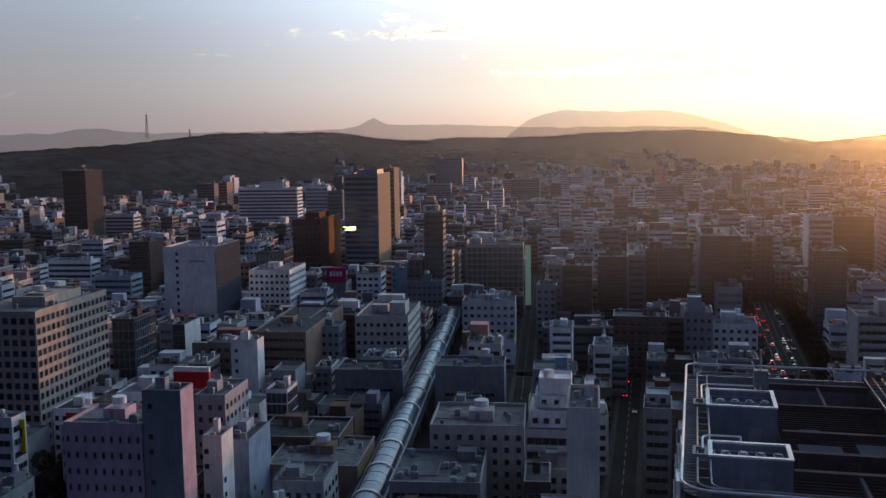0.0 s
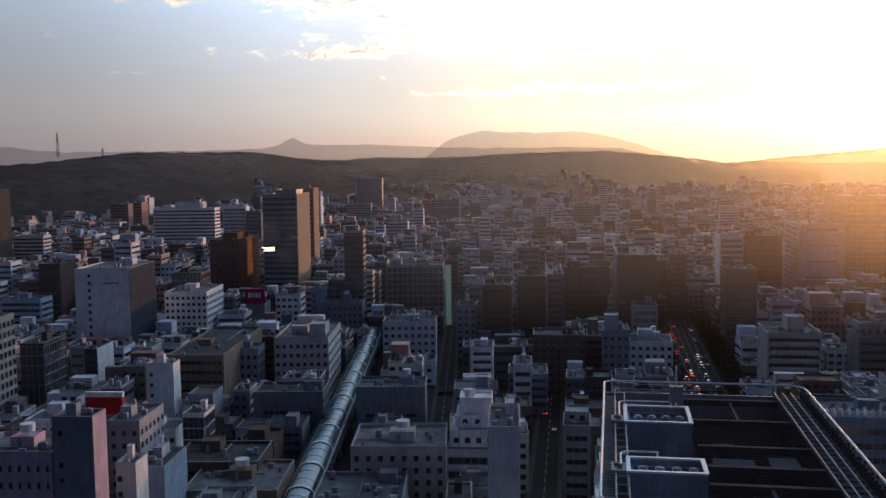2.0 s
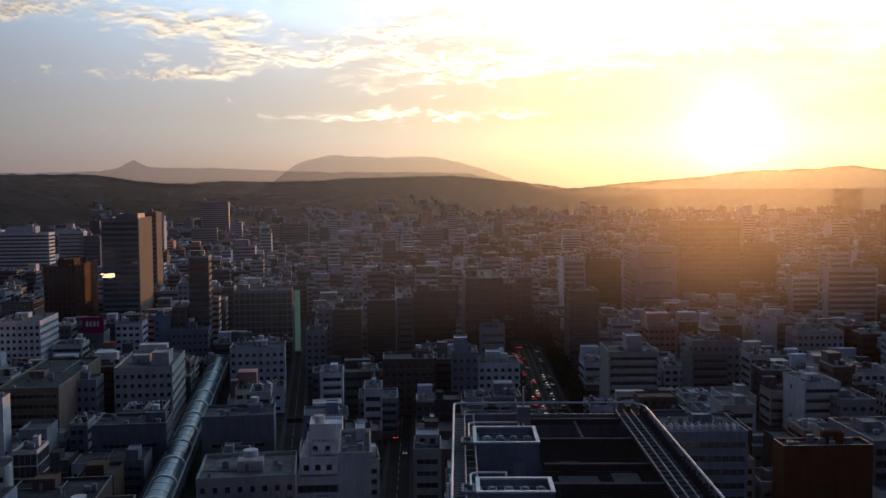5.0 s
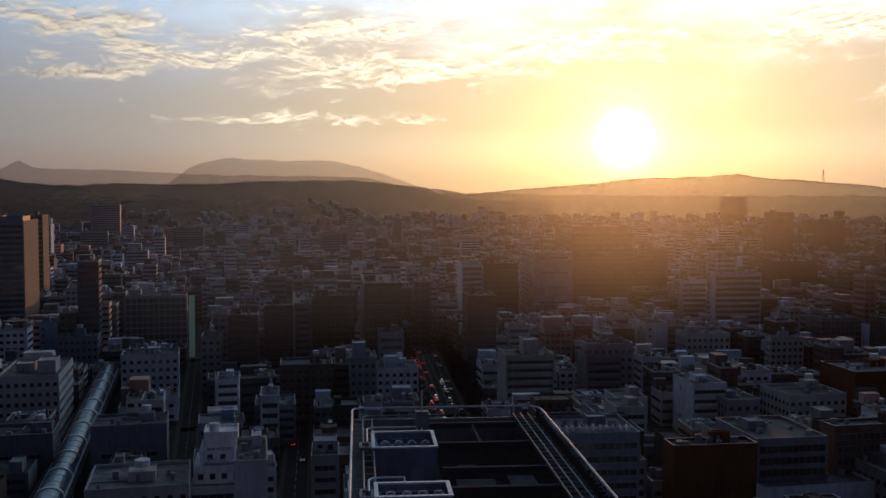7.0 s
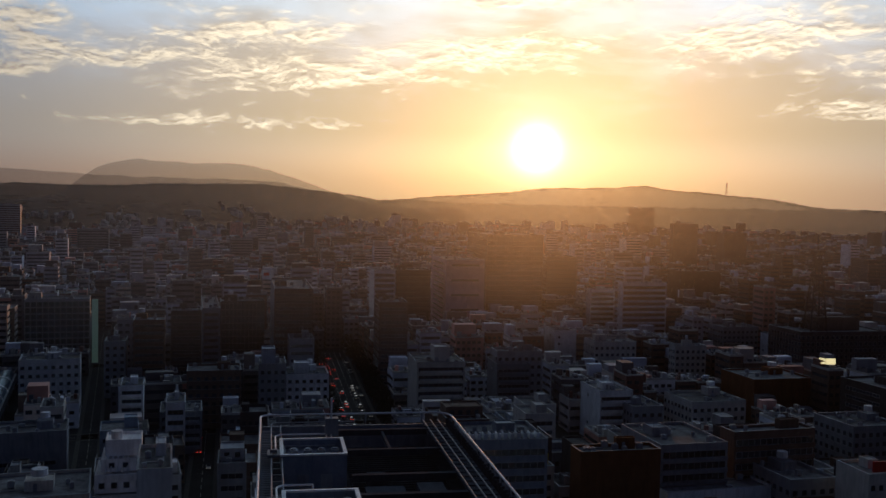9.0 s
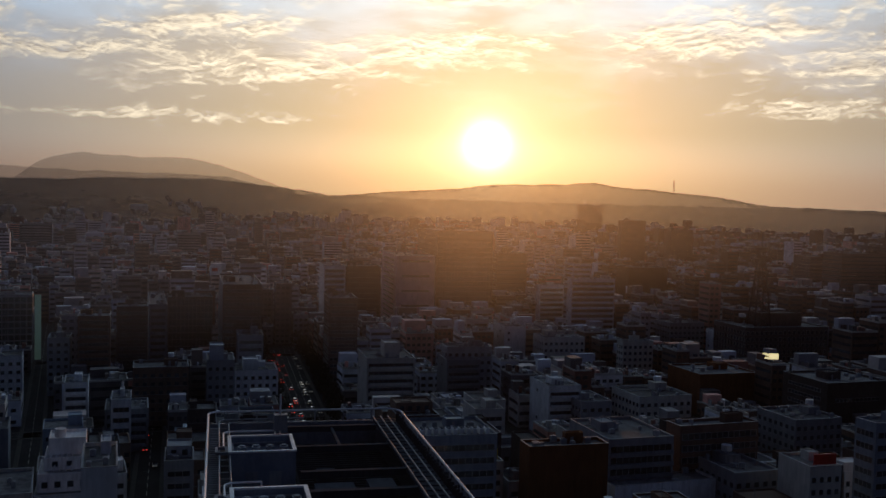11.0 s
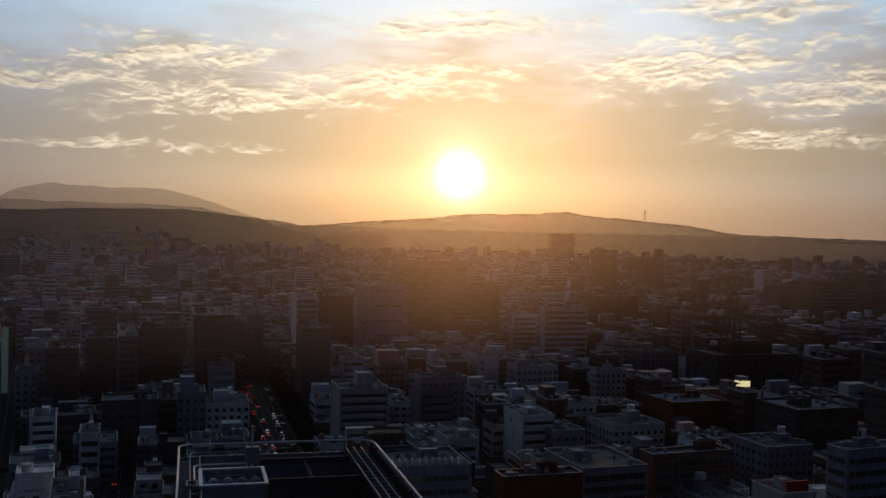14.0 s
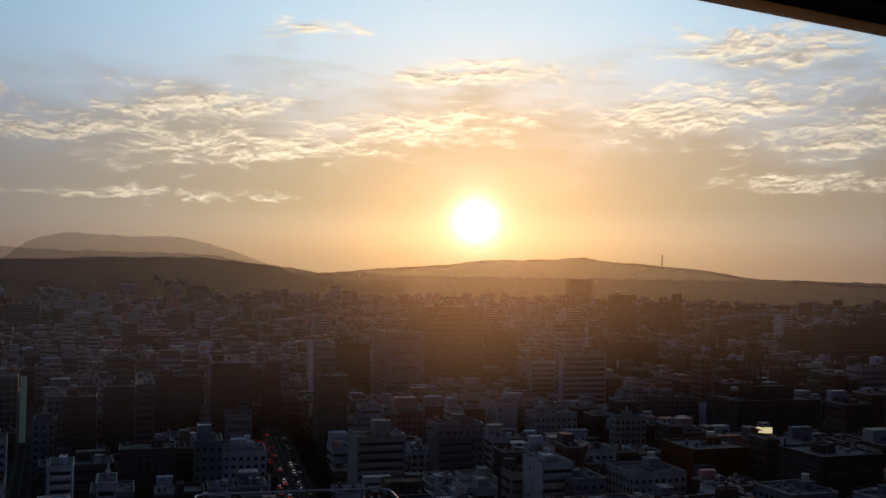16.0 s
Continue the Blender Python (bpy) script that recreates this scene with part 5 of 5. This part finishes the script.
def lot_city():
    rng = random.Random(21)
    far_verts, far_faces, far_slots = [], [], []

    def far_box(m, x0, y0, z0, x1, y1, z1, slot):
        k = len(far_verts)
        for p in ((x0, y0, z0), (x1, y0, z0), (x1, y1, z0), (x0, y1, z0), (x0, y0, z1), (x1, y0, z1), (x1, y1, z1), (x0, y1, z1)):
            far_verts.append(tuple(m @ Vector(p)))
        for q in ((4, 5, 6, 7), (0, 1, 5, 4), (1, 2, 6, 5), (2, 3, 7, 6), (3, 0, 4, 7)):
            far_faces.append([k + i for i in q])
            far_slots.append(slot)

    lots = []
    for zone in (0, 1):
        az = 6.5 if zone == 0 else 13.0
        a = radians(az)
        ux, uy = Vector((math.cos(a), -math.sin(a))), Vector((math.sin(a), math.cos(a)))
        v = 165.0
        while v < 2900:
            dv = 17 if v < 600 else 20 if v < 1000 else 26
            v += dv * (1 + (0.25 if int(v / dv) % 3 == 0 else 0))
            u = -1100.0
            while u < 2300:
                du = (11 if v < 430 else 12 if v < 1000 else 18) * rng.uniform(0.6, 1.5)
                u += du
                p = ux * (u - du / 2) + uy * v
                dist, way = p.length, math.degrees(math.atan2(p.x, p.y))
                if way < -27 or way > 57 or dist < 200 or dist > foot(way) + 10:
                    continue
                street_x = 33 + math.tan(radians(12.2)) * (p.y - 190)
                if (p.x < street_x) != (zone == 0):
                    continue
                w, d = du * rng.uniform(0.84, 0.97), dv * rng.uniform(0.75, 0.97)
                if not clear_of(p.x, p.y, min(w, d) / 2, 0.3):
                    continue
                tall = min(sight(p.x, p.y, max(w, d) / 2), (rng.uniform(9, 26) if dist < 500 else rng.triangular(9, 38, 16) if dist < 1000 else rng.triangular(7, 40, 11)) * (rng.uniform(1.3, 1.8) if rng.random() < 0.10 else 1))
                if tall > 2.5:
                    lots.append((dist, p.x, p.y, az, w, d, max(tall, 4.6), way))
    lots.sort()
    for i, (dist, x, y, az, w, d, tall, way) in enumerate(lots):
        if i < 188:
            small_building(x, y, az, w, d, tall, rng, i < 110)
            continue
        m = Matrix.LocRotScale(Vector((x, y, 0)), Euler((0, 0, -radians(az))), None)
        far_box(m, -w / 2, -d / 2, 0, w / 2, d / 2, tall, 0 if way < 36 or i % 3 == 0 else 3)
        floors = max(1, int(tall / 3.6))
        if dist < 1700:
            for r in range(floors):
                z = 1.2 + r * (tall - 1) / floors
                n = max(2, int(w / 3)) if dist < 700 and i % 2 else 1
                for c in range(n):
                    x0, x1 = -w / 2 + 0.6 + (w - 1.2) * c / n, -w / 2 + 0.6 + (w - 1.2) * (c + (0.62 if n > 1 else 1)) / n
                    far_box(m, x0, -d / 2 - 0.12, z, x1, -d / 2 + 0.1, z + 1.5, 1)
                if dist < 1000:
                    s = 1 if way < 4 else -1
                    far_box(m, s * w / 2 - 0.12, -d / 2 + 1, z, s * w / 2 + 0.12, d / 2 - 1, z + 1.4, 1)
        far_box(m, -w / 2 + 0.4, -d / 2 + 0.4, tall, w / 2 - 0.4, d / 2 - 0.4, tall + 0.05, 2)
        if rng.random() < 0.45:
            k = rng.uniform(0.25, 0.6)
            far_box(m, -w / 2 + 0.5, -d / 2 + d * (1 - k), tall, w / 2 - rng.uniform(0.5, w * 0.4), d / 2 - 0.3, tall + rng.uniform(2.5, 7), 0)
        if dist < 800:
            e = rng.uniform(0.5, 1.1)
            for x0, y0, x1, y1 in ((-w / 2, -d / 2, w / 2, -d / 2 + 0.35), (-w / 2, d / 2 - 0.35, w / 2, d / 2), (-w / 2, -d / 2 + 0.35, -w / 2 + 0.35, d / 2 - 0.35), (w / 2 - 0.35, -d / 2 + 0.35, w / 2, d / 2 - 0.35)):
                far_box(m, x0, y0, tall, x1, y1, tall + e, 4)
        for _ in range(8 if dist < 600 else 5):
            q, b = rng.uniform(-0.42, 0.25) * w, rng.uniform(-0.42, 0.25) * d
            far_box(m, q, b, tall, q + w * rng.uniform(0.06, 0.22), b + d * rng.uniform(0.06, 0.22), tall + rng.uniform(0.8, 3), rng.choice((0, 0, 4, 2)))
    me = bpy.data.meshes.new("far_city")
    me.from_pydata(far_verts, [], far_faces)
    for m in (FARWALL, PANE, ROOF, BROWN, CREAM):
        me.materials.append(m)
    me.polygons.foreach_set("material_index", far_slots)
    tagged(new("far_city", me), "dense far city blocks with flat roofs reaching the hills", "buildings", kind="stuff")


def hillside_houses():
    rng = random.Random(8)
    verts, faces = [], []
    for cluster in range(30):
        ca = rng.uniform(-26, 54) if cluster > 22 else rng.gauss(13, 5)
        cr = foot(ca) + rng.uniform(20, 520)
        for _ in range(rng.randint(6, 22)):
            a, r = ca + rng.gauss(0, 0.5), cr + rng.gauss(0, 40)
            x, y, z = r * math.sin(radians(a)), r * math.cos(radians(a)), hill_height(a, r)
            w, d, h = rng.uniform(7, 16), rng.uniform(7, 12), rng.uniform(6, 10)
            if rng.random() < 0.1:
                w, h = rng.uniform(25, 50), rng.uniform(10, 15)
            turn = Matrix.Rotation(rng.uniform(0, 3), 3, "Z")
            k = len(verts)
            for p in ((-w / 2, -d / 2, -6), (w / 2, -d / 2, -6), (w / 2, d / 2, -6), (-w / 2, d / 2, -6), (-w / 2, -d / 2, h), (w / 2, -d / 2, h), (w / 2, d / 2, h), (-w / 2, d / 2, h), (-w / 2, 0, h + 2.5), (w / 2, 0, h + 2.5)):
                q = turn @ Vector(p)
                verts.append((x + q.x, y + q.y, z + q.z))
            faces += [[k + i for i in f] for f in ((0, 1, 5, 4), (1, 2, 6, 9, 5), (2, 3, 7, 6), (3, 0, 4, 8, 7), (4, 5, 9, 8), (6, 7, 8, 9))]
    me = bpy.data.meshes.new("hillside_houses")
    me.from_pydata(verts, [], faces)
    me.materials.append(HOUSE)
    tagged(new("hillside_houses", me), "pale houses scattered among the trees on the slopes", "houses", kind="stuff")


lot_city()
hillside_houses()


# ---- the lookout room behind the camera ----
def lookout():
    y, head, sill = 1.2, EYE + 0.494, EYE - 1.05
    def plain(name, spans, mat, label, category):
        bm = bmesh.new()
        for sp in spans:
            box(bm, *sp)
        return tagged(new(name, to_mesh(name, bm, mat)), label, category, kind="structure")
    plain("floor", ((-9, -6, EYE - 1.75, 9, 1.1, EYE - 1.6),), PAVING, "grey floor of the lookout room", "floor")
    plain("ceiling", ((-9, -6, EYE + 1.0, 9, 1.1, EYE + 1.15),), BLACK, "dark ceiling of the lookout room", "ceiling")
    plain("wall_back", ((-9, -6.2, EYE - 1.75, 9, -6, EYE + 1.15),), BLACK, "dark back wall of the lookout room", "wall")
    plain("wall_left", ((-9.2, -6.2, EYE - 1.75, -9, 1.3, EYE + 1.15),), BLACK, "dark side wall of the lookout room", "wall")
    plain("wall_right", ((9, -6.2, EYE - 1.75, 9.2, 1.3, EYE + 1.15),), BLACK, "dark side wall of the lookout room", "wall")
    win = thing("window_1", 0, y, 0, 0, "wide lookout window with a dark head frame", "window", kind="structure")
    boxes("window_head", ((-9, -0.06, head, 9, 0.1, EYE + 1.15),), BLACK, win)
    boxes("window_sill", ((-9, -0.1, EYE - 1.75, 9, 0.1, sill),), BLACK, win)
    pane = boxes("pane", ((-9, 0.03, sill, 9, 0.036, head),), HAZE_PANE, win)
    tower = thing("lookout_tower", 0, 0, 0, 0, "tall lookout tower in which the camera stands", "building")
    boxes("tower_body", ((-9.2, -14, 0, 9.2, 1.25, EYE - 1.8),), STEEL, tower)
    for i in range(22):
        ob = part("window_band", window_mesh(17, 2.2, 8, PANE, FRAME), None, tower)
        ob.matrix_basis = pose(0, 1.25, 4 + i * 4.2, 0, 0, 180)


def dust_haze_glass():
    """Window glass with a dust film that also imitates distant haze and sun glare."""
    m = bpy.data.materials.new("dust and haze pane")
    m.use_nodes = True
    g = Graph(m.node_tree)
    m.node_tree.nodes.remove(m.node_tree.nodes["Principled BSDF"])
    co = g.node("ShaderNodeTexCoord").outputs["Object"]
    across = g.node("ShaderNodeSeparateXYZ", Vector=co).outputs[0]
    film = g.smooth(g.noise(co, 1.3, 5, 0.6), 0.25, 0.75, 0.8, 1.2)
    # thinner towards both ends, to set how much haze each direction shows
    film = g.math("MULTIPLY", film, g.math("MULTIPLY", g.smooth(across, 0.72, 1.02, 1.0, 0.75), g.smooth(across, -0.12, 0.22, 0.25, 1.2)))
    # thicker towards eye level: the haze over the far city and hills, put into the film
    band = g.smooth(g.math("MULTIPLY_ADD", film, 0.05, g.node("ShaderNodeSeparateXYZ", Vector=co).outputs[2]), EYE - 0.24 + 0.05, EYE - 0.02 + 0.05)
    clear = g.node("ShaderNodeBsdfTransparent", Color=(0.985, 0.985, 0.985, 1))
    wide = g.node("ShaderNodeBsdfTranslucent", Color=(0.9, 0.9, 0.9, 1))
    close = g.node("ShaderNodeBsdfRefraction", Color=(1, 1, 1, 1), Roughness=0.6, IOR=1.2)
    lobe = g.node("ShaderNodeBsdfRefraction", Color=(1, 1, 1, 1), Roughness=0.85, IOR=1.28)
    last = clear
    for node, least, more in ((wide, DUST_HAZE[0], DUST_HAZE[1]), (close, DUST_HAZE[2], DUST_HAZE[3]), (lobe, DUST_HAZE[4], DUST_HAZE[5])):
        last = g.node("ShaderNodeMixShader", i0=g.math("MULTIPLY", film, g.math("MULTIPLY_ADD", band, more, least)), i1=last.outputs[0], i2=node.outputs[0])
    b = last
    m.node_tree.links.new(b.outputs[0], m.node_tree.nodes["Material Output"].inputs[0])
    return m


# scatter of the pane: a little dust, the rest stands in for haze
DUST_HAZE = (0.001, 0.022, 0.0012, 0.004, 0.0006, 0.015)
HAZE_PANE = dust_haze_glass()
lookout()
